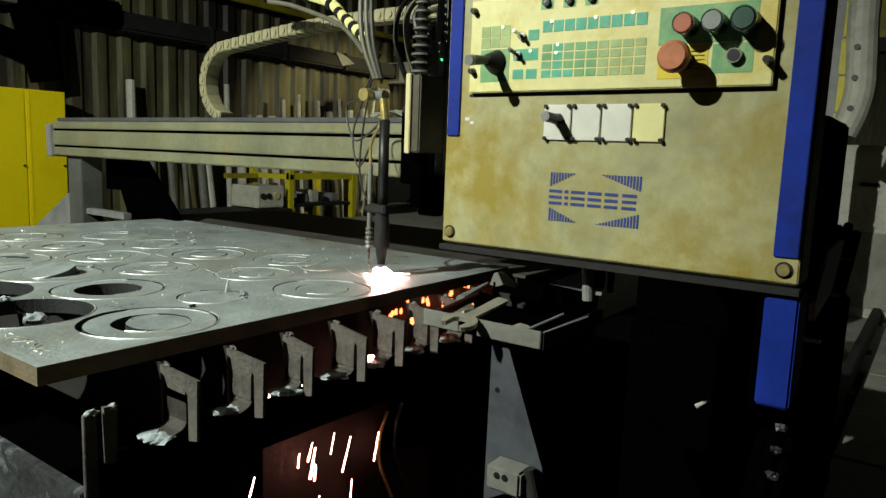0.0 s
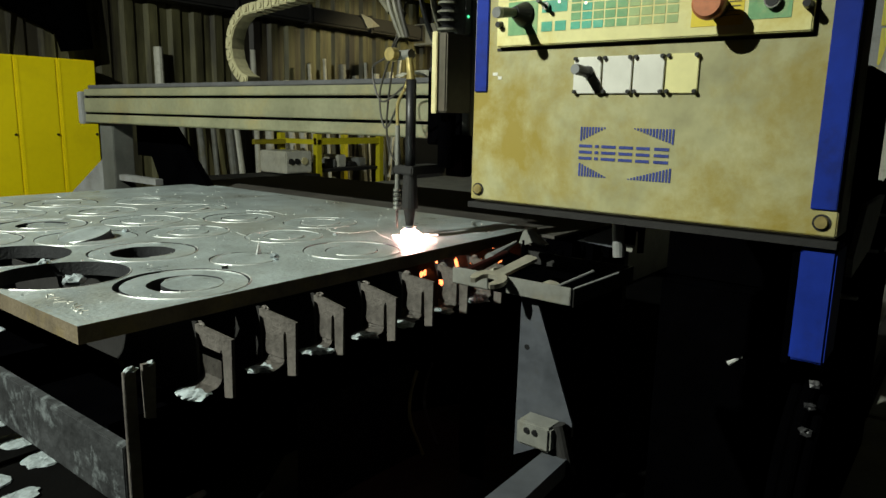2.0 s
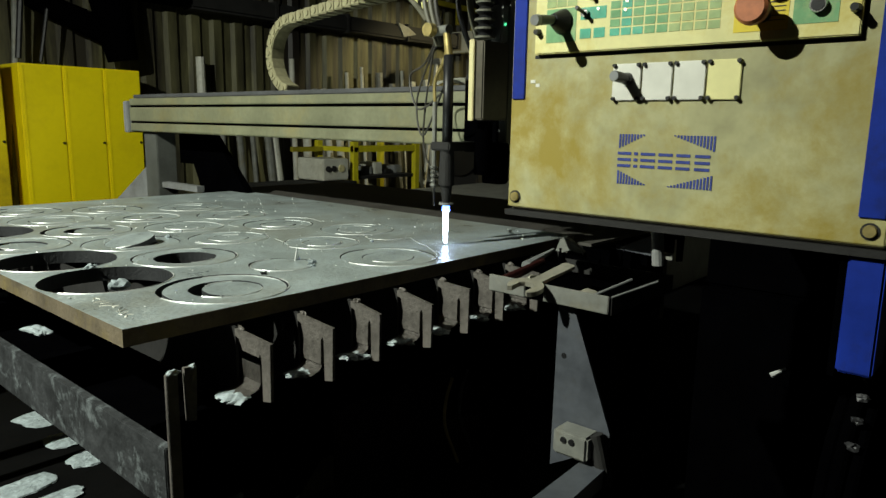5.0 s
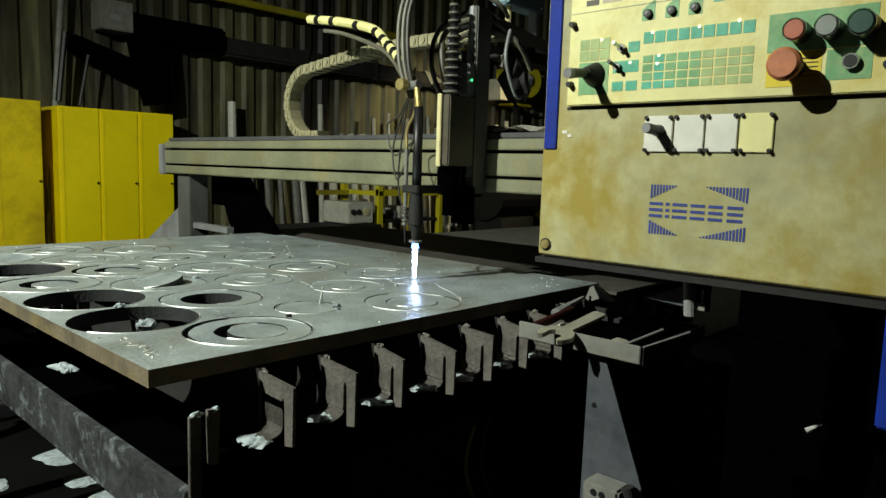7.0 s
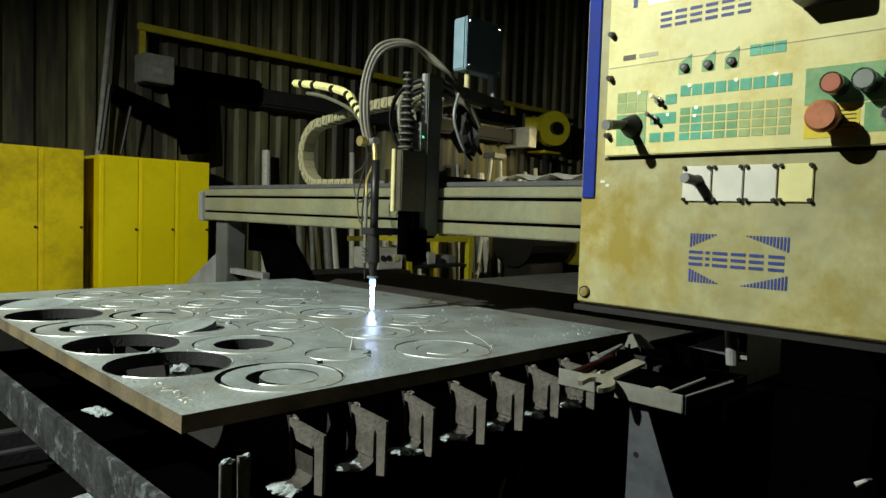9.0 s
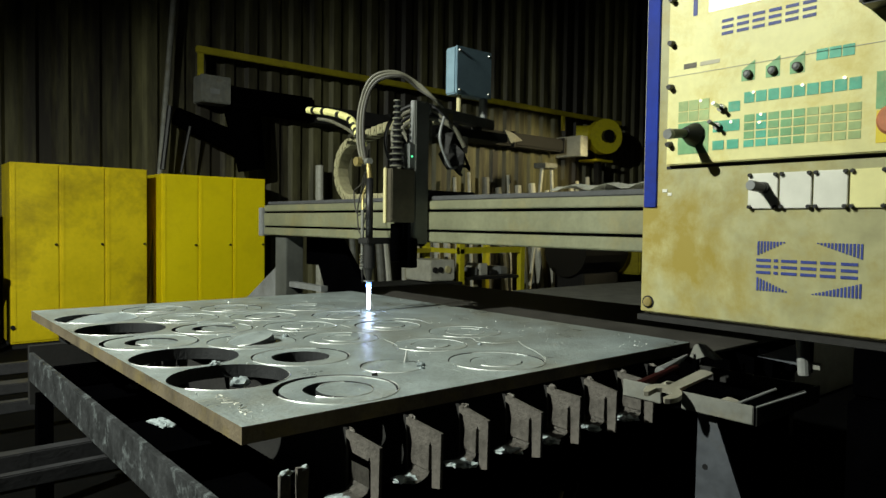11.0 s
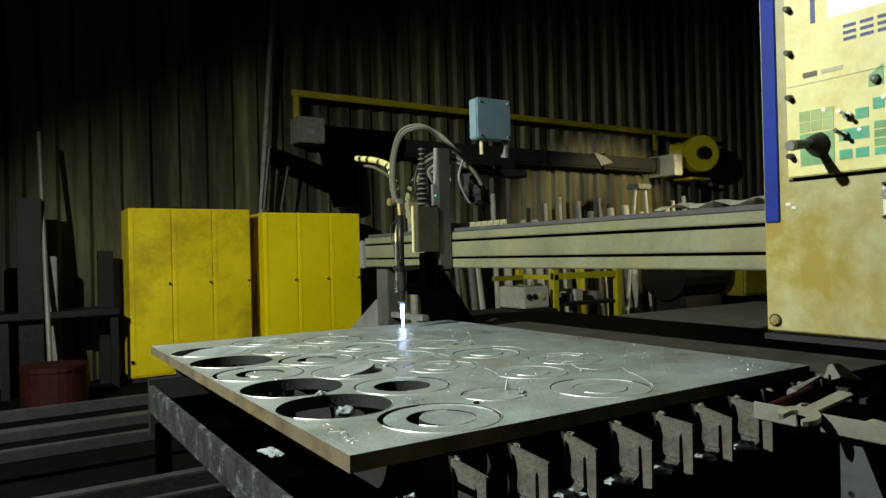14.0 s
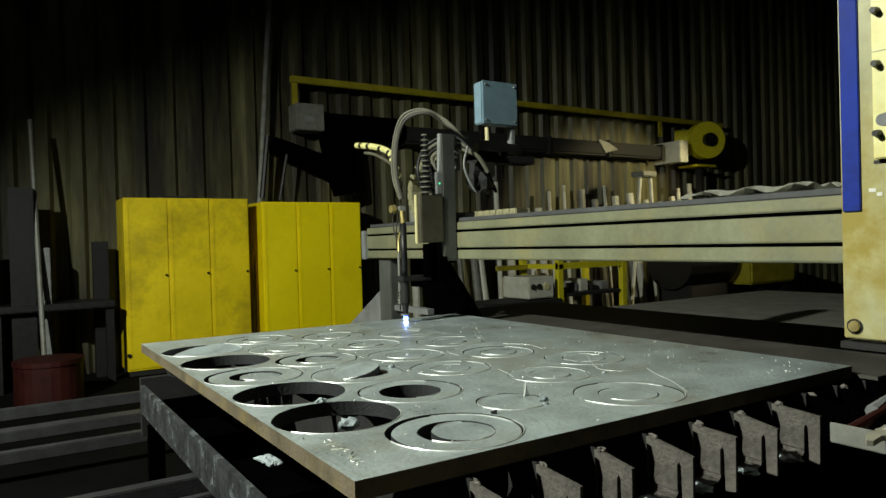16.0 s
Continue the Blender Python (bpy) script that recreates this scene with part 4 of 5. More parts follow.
def carriage():
    """Trolley on the beam with the torch; built for the start place."""
    X, Y = TX0, TY0
    th = thing("torch_carriage", (BX, Y, 1.35), "black torch trolley on the beam with brown cover and hoses", "torch carriage")
    part("column", box(B(), BX - 0.075, BX - 0.002, Y - 0.085, Y - 0.055, 1.16, 1.76, 0.004), M_COLUMN, th, "grey-green upright column")
    # saddle, motor, housing and lower body: unlit faces are put into their black
    part("saddle", box(B(), BX - 0.05, BX - 0.004, Y - 0.075, Y + 0.10, 1.15, 1.38, 0.004), M_VOID, th)
    part("saddle_top", box(B(), BX - 0.05, BX + 0.28, Y - 0.075, Y + 0.10, 1.366, 1.39, 0.004), M_DARK, th)
    part("arm", prism(B(), [(BX - 0.07, Y - 0.085), (BX + 0.54, Y + 0.075), (BX + 0.54, Y + 0.125), (BX - 0.07, Y - 0.045)], "z", 1.712, 1.757), M_GREY, th, "grey top arm")
    part("cover", box(B(), X + 0.046, BX - 0.078, Y - 0.090, Y - 0.048, 1.250, 1.470, 0.004), M_BROWN, th, "brown-grey flat cover")
    part("cover_edge", box(B(), X + 0.036, X + 0.045, Y - 0.062, Y - 0.044, 1.247, 1.473, 0.002), M_CREAM, th, "cream edge of the cover")
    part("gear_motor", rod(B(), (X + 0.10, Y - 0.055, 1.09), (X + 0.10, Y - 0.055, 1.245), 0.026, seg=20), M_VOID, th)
    part("drive_housing", box(B(), BX - 0.062, BX - 0.003, Y - 0.052, Y + 0.055, 1.391, 1.63, 0.006), M_VOID, th, "drive housing, blackened for the shade behind the bellows")
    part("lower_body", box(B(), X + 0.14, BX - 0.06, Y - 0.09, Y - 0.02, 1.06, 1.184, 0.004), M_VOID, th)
    # bellows over the lift screw
    bm = B()
    prof = []
    for k in range(23):
        r = (0.030 - 0.0007 * max(0, k - 4)) * (1.0 if k % 2 == 0 else 0.55)
        prof.append((r, 1.485 + 0.0122 * k))
    rings = [[bm.verts.new((X + 0.105 + r * math.cos(0.349 * q), Y - 0.045 + r * math.sin(0.349 * q), z)) for q in range(18)] for r, z in prof]
    for a, c in zip(rings, rings[1:]):
        for q in range(18):
            bm.faces.new((a[q], a[(q + 1) % 18], c[(q + 1) % 18], c[q]))
    bm.faces.new(rings[0][::-1])
    bm.faces.new(rings[-1])
    bellows = part("bellows", bm, M_BLACK, th, "ribbed black bellows with ridges painted pale as if lit")
    # ridges paler than the grooves: light on their edges is put into the colour
    for k in range(0, 23, 2):
        r, z = prof[k]
        part("ridge", rod(B(), (X + 0.105, Y - 0.045, z - 0.0028), (X + 0.105, Y - 0.045, z + 0.0028), r * 1.02, r * 1.02, 18), M_BELLOWS, bellows)
    sb = part("switch_box", box(B(), X + 0.14, X + 0.19, Y - 0.08, Y - 0.04, 1.475, 1.58, 0.004), M_GREY, th)
    part("pilot_lamp", rod(B(), (X + 0.155, Y - 0.081, 1.525), (X + 0.155, Y - 0.083, 1.525), 0.004, seg=10), M_LED, sb, "green pilot lamp")
    part("limit_rod", rod(B(), (X + 0.165, Y - 0.06, 1.58), (X + 0.18, Y - 0.06, 1.76), 0.010, 0.014, 12), M_GREY, th)
    # pale blue terminal box on top
    bx0, bx1, by0, by1, bz0, bz1 = BX + 0.296, BX + 0.520, Y + 0.083, Y + 0.166, 1.862, 2.082
    bb = part("terminal_box", box(B(), bx0, bx1, by0 + 0.012, by1, bz0, bz1, 0.006), M_BOXBLUE, th, "pale blue steel terminal box")
    part("lid", box(B(), bx0 - 0.002, bx1 + 0.002, by0, by0 + 0.010, bz0 - 0.002, bz1 + 0.002, 0.003), M_BOXBLUE, bb, "screwed lid of the box")
    for x in (bx0 + 0.018, bx1 - 0.018):
        for z in (bz0 + 0.018, bz1 - 0.018):
            part("screw", rod(B(), (x, by0, z), (x, by0 - 0.005, z), 0.007, 0.005, 10), M_CHROME, bb)
    part("gland", rod(B(), (bx0 + 0.05, by0 + 0.04, 1.757), (bx0 + 0.05, by0 + 0.04, bz0), 0.012, seg=10), M_CREAM, bb)
    part("box_bracket", box(B(), bx1 - 0.035, bx1 - 0.010, by0 + 0.01, by0 + 0.05, 1.757, bz0, 0.003), M_GREY, th)
    part("box_shelf", box(B(), BX + 0.20, BX + 0.58, Y + 0.02, Y + 0.12, 1.650, 1.690, 0.003), M_DARK, th)
    part("shelf_hanger", box(B(), BX + 0.40, BX + 0.43, Y + 0.05, Y + 0.09, 1.690, 1.712), M_DARK, th)
    part("white_plug", box(B(), BX + 0.24, BX + 0.30, Y + 0.0, Y + 0.05, 1.575, 1.650, 0.004), M_WHITEMACH, th, "dirty white plug")
    part("white_plug", box(B(), BX + 0.14, BX + 0.18, Y - 0.05, Y - 0.01, 1.60, 1.645, 0.004), M_WHITEMACH, th, "dirty white plug")
    for k in range(3):
        bm = tube(B(), [(BX + 0.16 + 0.05 * k, Y - 0.03 + 0.02 * k, 1.60), (BX + 0.15 + 0.06 * k, Y - 0.04, 1.54 - 0.02 * k), (BX + 0.20 + 0.03 * k, Y - 0.03, 1.49 + 0.01 * k), (BX + 0.25, Y - 0.01 + 0.01 * k, 1.47 + 0.02 * k)], 0.007, seg=7)
        part("plug_lead", bm, M_HOSEL if k == 1 else M_BLACK, th)
    part("back_cover", box(B(), BX + 0.06, BX + 0.09, Y + 0.005, Y + 0.055, 1.60, 1.71, 0.003), M_PALEMET, th, "small pale cover plate")
    part("valve_block", lump(B(), (BX + 0.12, Y - 0.10, 1.55), (0.05, 0.05, 0.07), 81), M_DARK, th)
    bm = B()
    tube(bm, [(BX + 0.05, Y - 0.12, 1.70), (BX + 0.02, Y - 0.13, 1.60), (BX + 0.08, Y - 0.13, 1.49), (BX + 0.13, Y - 0.12, 1.50)], 0.006)
    part("cable", bm, M_GREY, th)
    # hoses in a loop from the torch over the top and back to the arm
    for k, d in enumerate((0.0, 0.022, 0.042)):
        bm = B()
        tube(bm, [(X + 0.02, Y + 0.06 - 0.6 * d, 1.46), (X + 0.01, Y + 0.105 - d, 1.58), (X + 0.03, Y + 0.125 - d, 1.74), (X + 0.06, Y + 0.085 - d, 1.86 - 0.5 * d), (X + 0.13, Y + 0.01 - d, 1.885 - 0.6 * d), (X + 0.20, Y - 0.06, 1.835 - 0.5 * d), (BX - 0.0, Y - 0.12, 1.765), (BX + 0.06, Y - 0.10, 1.745)], 0.0070)
        part("hose", bm, M_HOSEL if k < 2 else M_RUBBER, th, "grey gas hose in a loop")
    # taped cable reaching out over the beam
    bm = B()
    cable = [(X + 0.03, Y + 0.07, 1.47), (X + 0.05, Y + 0.125, 1.58), (X + 0.10, Y + 0.26, 1.66), (X + 0.14, Y + 0.38, 1.73), (X + 0.16, Y + 0.59, 1.785), (X + 0.16, Y + 0.80, 1.82)]
    tube(bm, cable[1:], 0.017)
    part("taped_cable", bm, M_TAPE, th, "cable bundle wound with pale yellow tape")
    part("bare_cable", tube(B(), [(X + 0.05, Y + 0.13, 1.54), (X + 0.12, Y + 0.30, 1.645), (X + 0.16, Y + 0.56, 1.735), (X + 0.16, Y + 0.70, 1.765)], 0.008), M_HOSEL, th)
    for k, (a, b) in enumerate(((1, 0.2), (1, 0.55), (1, 0.9), (2, 0.3), (2, 0.8), (3, 0.5), (4, 0.25), (4, 0.7))):
        p, q = Vector(cable[a]), Vector(cable[min(a + 1, 5)])
        c, d = p.lerp(q, b), (q - p).normalized()
        part("dark_gap", rod(B(), c - d * 0.012, c + d * 0.012, 0.0185, seg=12), M_BLACK, th)
    # black power cables rising behind the column
    for k in range(4):
        bm = B()
        tube(bm, [(BX - 0.03, Y - 0.02 + 0.025 * k, 1.40), (BX - 0.05 - 0.02 * k, Y - 0.01 + 0.03 * k, 1.58), (BX - 0.06, Y + 0.02 + 0.02 * k, 1.66 + 0.02 * k), (BX + 0.02, Y - 0.04, 1.70 + 0.02 * k), (BX + 0.10, Y - 0.12, 1.66), (BX + 0.15, Y - 0.14, 1.58)], 0.010 - 0.0015 * (k % 2), seg=8)
        part("power_cable", bm, M_BLACK if k % 2 else M_HOSEL, th, "black power cable" if k % 2 else "dusty grey power cable")
    # thin sagging cables in front of the beam
    for k, (dy, zl) in enumerate(((0.10, 1.14), (0.16, 1.30), (0.13, 1.22))):
        bm = B()
        tube(bm, [(X + 0.03, Y + 0.05, 1.56 - 0.03 * k), (X + 0.05, Y + 0.07 + dy * 0.4, 1.42), (X + 0.06, Y + 0.05 + dy, zl + 0.08), (X + 0.05, Y + 0.05 + dy * 0.7, zl - 0.02), (X + 0.03, Y + 0.045, zl - 0.06 + 0.09 * k)], 0.0032, seg=6)
        part("thin_cable", bm, M_RUBBER, th)

    # the torch, which the lift raises and lowers (built raised)
    torch = part("torch", rod(B(), (X, Y, 1.165), (X, Y, 1.43), 0.0150, 0.0150, 18), M_BLACK, th, "sooty brass-trimmed cutting torch", True)
    part("head", rod(B(), (X, Y, 1.06), (X, Y, 1.165), 0.024, 0.020, 18), M_DARK, torch)
    part("nozzle", rod(B(), (X, Y, 1.000), (X, Y, 1.06), 0.010, 0.018, 16), M_DARK, torch)
    part("nozzle_ring", rod(B(), (X, Y, 1.003), (X, Y, 1.009), 0.021, 0.021, 20), M_GREY, torch)
    part("clamp", box(B(), X - 0.026, X + 0.13, Y - 0.03, Y + 0.045, 1.160, 1.185, 0.004), M_DARK, torch, "dark torch clamp")
    part("top_fitting", rod(B(), (X, Y, 1.43), (X, Y + 0.01, 1.49), 0.012, 0.010, 14), M_BRASS, torch)
    part("valve_body", rod(B(), (X + 0.02, Y + 0.085, 1.50), (X + 0.0, Y + 0.0, 1.50), 0.014, seg=14), M_PALEMET, torch)
    part("valve_wheel", rod(B(), (X - 0.012, Y + 0.055, 1.500), (X - 0.034, Y + 0.055, 1.500), 0.0195, 0.0185, 20), M_BRASS, torch, "brass valve wheel")
    part("side_tube", rod(B(), (X + 0.0, Y + 0.050, 1.05), (X + 0.0, Y + 0.050, 1.30), 0.007, 0.007, 10), M_PALEMET, torch)
    bm = B()
    for k in range(5):
        rod(bm, (X, Y + 0.050, 1.055 + 0.013 * k), (X, Y + 0.050, 1.061 + 0.013 * k), 0.012, seg=12)
    part("igniter_spring", bm, M_CHROME, torch, "small ribbed igniter tube")
    part("igniter_tip", rod(B(), (X, Y + 0.048, 0.995), (X, Y + 0.050, 1.05), 0.002, 0.004, 8), M_DARK, torch)
    bm = B()
    tube(bm, [(X, Y + 0.05, 1.30), (X + 0.005, Y + 0.055, 1.36), (X + 0.01, Y + 0.03, 1.41), (X, Y + 0.01, 1.44)], 0.005, seg=7)
    part("gas_pipe", bm, M_BRASS, torch)
    flame = part("flame", rod(B(), (X, Y, 0.888), (X, Y, 0.996), 0.0060, 0.0090, 16), M_FLAME, torch, "white-blue preheat flame", True)
    part("flame_root", rod(B(), (X, Y, 0.984), (X, Y, 1.001), 0.0125, 0.0095, 16), M_FLAMEB, flame, "blue root of the flame", True)
    return th, torch


def cable_chain():
    """Drag chain over the beam: links that follow a bend, which goes half as far as the trolley."""
    th = thing("cable_chain", (BX + 0.15, 0.8, 1.364), "yellowed plastic cable chain looped over the beam", "cable chain")
    bm = B()
    box(bm, -0.036, 0.036, -0.026, 0.026, -0.022, 0.022, 0.004)
    for s in (-1, 1):
        rod(bm, (s * 0.036, 0, 0), (s * 0.041, 0, 0), 0.012, seg=12)
    first = part("link", bm, M_CHAIN, None)
    first.parent = th
    links = [first]
    for k in range(33):
        o = first.copy()
        scene.collection.objects.link(o)
        o.parent = th
        links.append(o)
    return th, links


GR = 0.150        # bend radius of the chain
def chain_pose(k, y_car):
    """Place of link k: the chain leaves the trolley on the upper run towards +y, turns and lies on the beam."""
    s = 0.050 * k
    bend = 1.395 + 0.5 * (y_car - TY0)
    up = bend - y_car
    z0, z1 = 0.008, 0.008 + 2 * GR
    if s < up:
        sag = 0.03 * math.sin(math.pi * s / max(up, 0.2)) - 0.05 * (1 - s / max(up, 0.2)) * -1
        return pose(0, y_car + s - 0.8, z1 + sag * 0.9, 0)
    a = (s - up) / GR
    if a < math.pi:
        return pose(0, bend + GR * math.sin(a) - 0.8, z0 + GR + GR * math.cos(a), -math.degrees(a))
    return pose(0, bend - (a - math.pi) * GR - 0.8, z0, -179.9)


console_ob = console()
tray_obs = tool_tray()
gantry_obs = gantry()
carriage_ob, torch_ob = carriage()
chain_ob, chain_links = cable_chain()


# ---- lockers, wall and far things ----
def locker(x0, w, h, paint, label):
    th = thing("locker", (x0 + w / 2, 6.65, 0.0), label, "locker", "yellow lockers")
    y = 6.40
    part("body", box(B(), x0, x0 + w, y + 0.012, y + 0.5, 0.05, h, 0.004), paint, th)
    part("plinth", box(B(), x0 + 0.02, x0 + w - 0.02, y + 0.03, y + 0.48, 0.0, 0.05), M_DARK, th)
    d = w / 3
    for k in range(3):
        a = x0 + d * k
        dr = part("door", box(B(), a + 0.008, a + d - 0.008, y, y + 0.011, 0.07, h - 0.012, 0.003), paint, th, "yellow locker door")
        part("fold", box(B(), a + 0.025, a + 0.045, y - 0.005, y - 0.0005, 0.07, h - 0.02, 0.002), paint, dr)
        part("handle", rod(B(), (a + d - 0.03, y, h * 0.56), (a + d - 0.03, y - 0.02, h * 0.56), 0.014, 0.010, 10), M_BLACK, dr, "small black latch")
        part("lock", rod(B(), (a + 0.012, y - 0.001, h * 0.12), (a + 0.012, y - 0.02, h * 0.12), 0.02, seg=8), M_BLACK, dr)
    return th


def far_things():
    locker(0.56, 1.24, 1.775, M_LOCKERD, "grimy yellow steel locker with three narrow doors and brown stains")
    locker(1.945, 1.19, 1.745, M_LOCKER, "bright yellow steel locker with three narrow doors")
    bm = B()
    box(bm, 0.9, 1.25, 6.45, 6.7, 1.776, 1.80)
    solid("flat_parcel", bm, M_DARK, "dark flat parcel lying on the locker", "parcel")
    # sloping conduit between the lockers, running up the wall
    solid("conduit", rod(B(), (1.885, 6.70, 0.0), (2.36, 6.72, 6.0), 0.032, seg=12), M_PALEMET, "pale grey conduit rising between the lockers", "conduit")
    # yellow rail high on the wall, with hangers
    rl = thing("crane_rail", (5.8, 6.7, 3.2), "thin yellow rail high along the wall", "rail")
    part("bar", box(B(), 2.42, 10.5, 6.66, 6.72, 3.155, 3.235, 0.01), M_RAILY, rl)
    for x in (2.44, 8.8):
        part("hanger", box(B(), x, x + 0.06, 6.67, 6.71, 2.90, 3.16), M_RAILY, rl)
    fb = thing("fuse_box", (2.73, 6.7, 2.65), "grey wall box below the yellow rail", "fuse box")
    part("case", box(B(), 2.45, 2.80, 6.60, 6.86, 2.60, 2.91, 0.01), M_PALEMET, fb)
    part("label", box(B(), 2.55, 2.66, 6.594, 6.598, 2.70, 2.76), M_GREY, fb)
    # dark ventilation trunk and fan behind
    vt = thing("extraction_fan", (2.9, 6.6, 2.3), "dark extraction fan with trunk on the wall", "fan")
    # trunk, elbow and outlet take the shade black to sink into the dimness
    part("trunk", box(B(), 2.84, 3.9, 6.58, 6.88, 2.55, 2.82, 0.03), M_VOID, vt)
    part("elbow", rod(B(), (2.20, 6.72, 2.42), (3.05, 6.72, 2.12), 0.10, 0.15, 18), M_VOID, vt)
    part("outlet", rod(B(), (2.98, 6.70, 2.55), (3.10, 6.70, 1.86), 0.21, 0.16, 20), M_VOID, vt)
    part("strut", rod(B(), (2.10, 6.6, 2.5), (2.02, 6.6, 1.80), 0.03, seg=8), M_BLACK, vt)
    part("strut", rod(B(), (2.32, 6.6, 2.3), (2.22, 6.6, 1.78), 0.02, seg=8), M_BLACK, vt)
    dk = thing("wall_duct", (6.4, 6.6, 2.5), "dark duct along the wall", "duct")
    for k in range(4):
        a = 3.9 + 1.225 * k
        run = part("run", box(B(), a, a + 1.215, 6.62, 6.88, 2.52, 2.74, 0.03), M_DARK, dk)
        part("flange", box(B(), a + 1.18, a + 1.22, 6.60, 6.89, 2.50, 2.76), M_DARK, run)
    # machines and racks along the wall, seen over the beam
    reel = thing("cable_reel", (10.1, 6.5, 2.45), "yellow cable reel drum on a stand by the wall", "cable reel")
    bm = rod(B(), (9.58, 6.32, 2.84), (9.66, 6.50, 2.84), 0.31, seg=28)
    part("flange", bm, M_YPAINT, reel, "yellow reel flange")
    part("drum", rod(B(), (9.66, 6.50, 2.84), (9.40, 6.85, 2.84), 0.22, seg=24), M_YPAINT, reel)
    part("hub", rod(B(), (9.55, 6.24, 2.84), (9.58, 6.32, 2.84), 0.11, seg=20), M_BLACK, reel)
    part("stand", box(B(), 9.40, 9.90, 6.4, 6.8, 2.40, 2.44, 0.01), M_YPAINT, reel)
    part("post", box(B(), 9.60, 9.68, 6.5, 6.6, 0.0, 2.40), M_DARK, reel)
    wb = thing("wall_cabinet", (8.9, 6.6, 2.5), "small white wall box", "wall box")
    part("case", box(B(), 8.90, 9.10, 6.35, 6.93, 2.45, 2.80, 0.01), M_WHITEMACH, wb)
    st = thing("trestle", (7.6, 6.2, 0.0), "pale trestle with sloping legs by the wall", "trestle")
    part("top", box(B(), 7.72, 8.02, 6.1, 6.35, 2.16, 2.24, 0.01), M_PALEMET, st)
    for x, dx2 in ((7.76, -0.28), (7.98, 0.16)):
        part("leg", rod(B(), (x + dx2, 6.2, 0.0), (x, 6.2, 2.16), 0.028, seg=8), M_WHITEMACH, st)
    cl = thing("cloth_cover", (7.4, 6.6, 2.6), "pale rag hung on a dark pipe", "rag")
    part("rag", prism(B(), [(7.30, 2.76), (7.52, 2.72), (7.72, 2.62), (7.45, 2.56)], "y", 6.598, 6.6185), M_PALEMET, cl)
    rnd = random.Random(5)
    for k in range(26):
        x = 4.0 + 0.22 * k + rnd.uniform(-0.07, 0.07)
        h = rnd.uniform(1.5, 2.15)
        r = rnd.uniform(0.025, 0.06)
        solid("pipe_length", rod(B(), (x, 6.55 + rnd.uniform(-0.1, 0.1), 0.0), (x + rnd.uniform(-0.05, 0.05), 6.72, h), r, seg=10), random.Random(k).choice((M_PALEMET, M_WHITEMACH, M_WHITEMACH)), "grey pipe length leaning against the wall", "pipe", "pipes against the wall")
    # yellow rack with a white machine
    yf = thing("yellow_rack", (5.9, 5.6, 0.0), "low yellow tubular rack", "rack")
    for x in (5.33, 6.46):
        for y in (5.4, 6.1):
            part("post", box(B(), x, x + 0.075, y, y + 0.075, 0.0, 1.0), M_YPAINT, yf)
    part("rail", box(B(), 5.33, 6.53, 5.41, 5.46, 0.87, 0.95), M_YPAINT, yf)
    part("rail", box(B(), 4.85, 5.33, 6.0, 6.06, 0.86, 0.92), M_RAILY, yf)
    part("rail", box(B(), 5.34, 5.40, 5.4, 6.1, 0.87, 0.93), M_YPAINT, yf)
    part("shelf", box(B(), 5.35, 6.5, 5.44, 6.1, 0.52, 0.56), M_DARK, yf)
    for k in range(5):
        bm = box(B(), 5.5 + 0.19 * k, 5.64 + 0.19 * k, 5.6, 5.9, 0.56, 0.62 + 0.05 * (k % 3), 0.01)
        solid("rack_box", bm, (M_DARK, M_GREY, M_WHITEMACH)[k % 3], "small dark case on the yellow rack", "box", "cases on the rack")
    wm = thing("welding_set", (4.75, 5.5, 0.0), "dirty white power supply box on a low trolley", "power supply")
    part("case", box(B(), 4.80, 5.20, 5.35, 5.85, 0.54, 0.80, 0.012), M_WHITEMACH, wm)
    part("dial", rod(B(), (5.08, 5.35, 0.68), (5.08, 5.335, 0.68), 0.045, seg=16), M_CREAM, wm)
    for k in range(2):
        part("socket", rod(B(), (4.87 + 0.09 * k, 5.35, 0.68), (4.87 + 0.09 * k, 5.33, 0.68), 0.035, seg=14), M_DARK, wm)
    part("trolley", box(B(), 4.1, 5.3, 5.3, 5.9, 0.40, 0.52, 0.01), M_DARK, wm)
    for x in (4.2, 5.1):
        part("wheel", rod(B(), (x, 5.30, 0.2), (x, 5.26, 0.2), 0.2, seg=18), M_BLACK, wm)
    # dark motor and yellow cart further along
    mt = thing("motor_block", (8.6, 5.9, 0.0), "large dark motor on the floor by the wall", "motor")
    part("body", rod(B(), (8.0, 5.9, 0.85), (9.1, 5.9, 0.85), 0.42, seg=22), M_BLACK, mt)
    part("foot", box(B(), 8.1, 9.0, 5.6, 6.2, 0.0, 0.5, 0.02), M_DARK, mt)
    part("shaft_end", rod(B(), (8.45, 5.47, 0.95), (8.45, 5.44, 0.95), 0.04, seg=12), M_CHROME, mt)
    yc = thing("yellow_cart", (9.9, 5.7, 0.0), "yellow steel cart near the wall", "cart")
    part("tub", box(B(), 9.3, 10.5, 5.4, 6.1, 0.45, 1.0, 0.03), M_RAILY, yc)
    for x in (9.5, 10.2):
        part("wheel", rod(B(), (x, 5.4, 0.2), (x, 5.35, 0.2), 0.2, seg=18), M_BLACK, yc)
    # pale heap of plates on the floor beyond the table
    solid("dusty_plate", box(B(), 2.65, 8.4, 0.9, 4.6, 0.0, 0.46, 0.01), M_PALE, "thick pale dusty steel slab lying beyond the table", "steel slab")
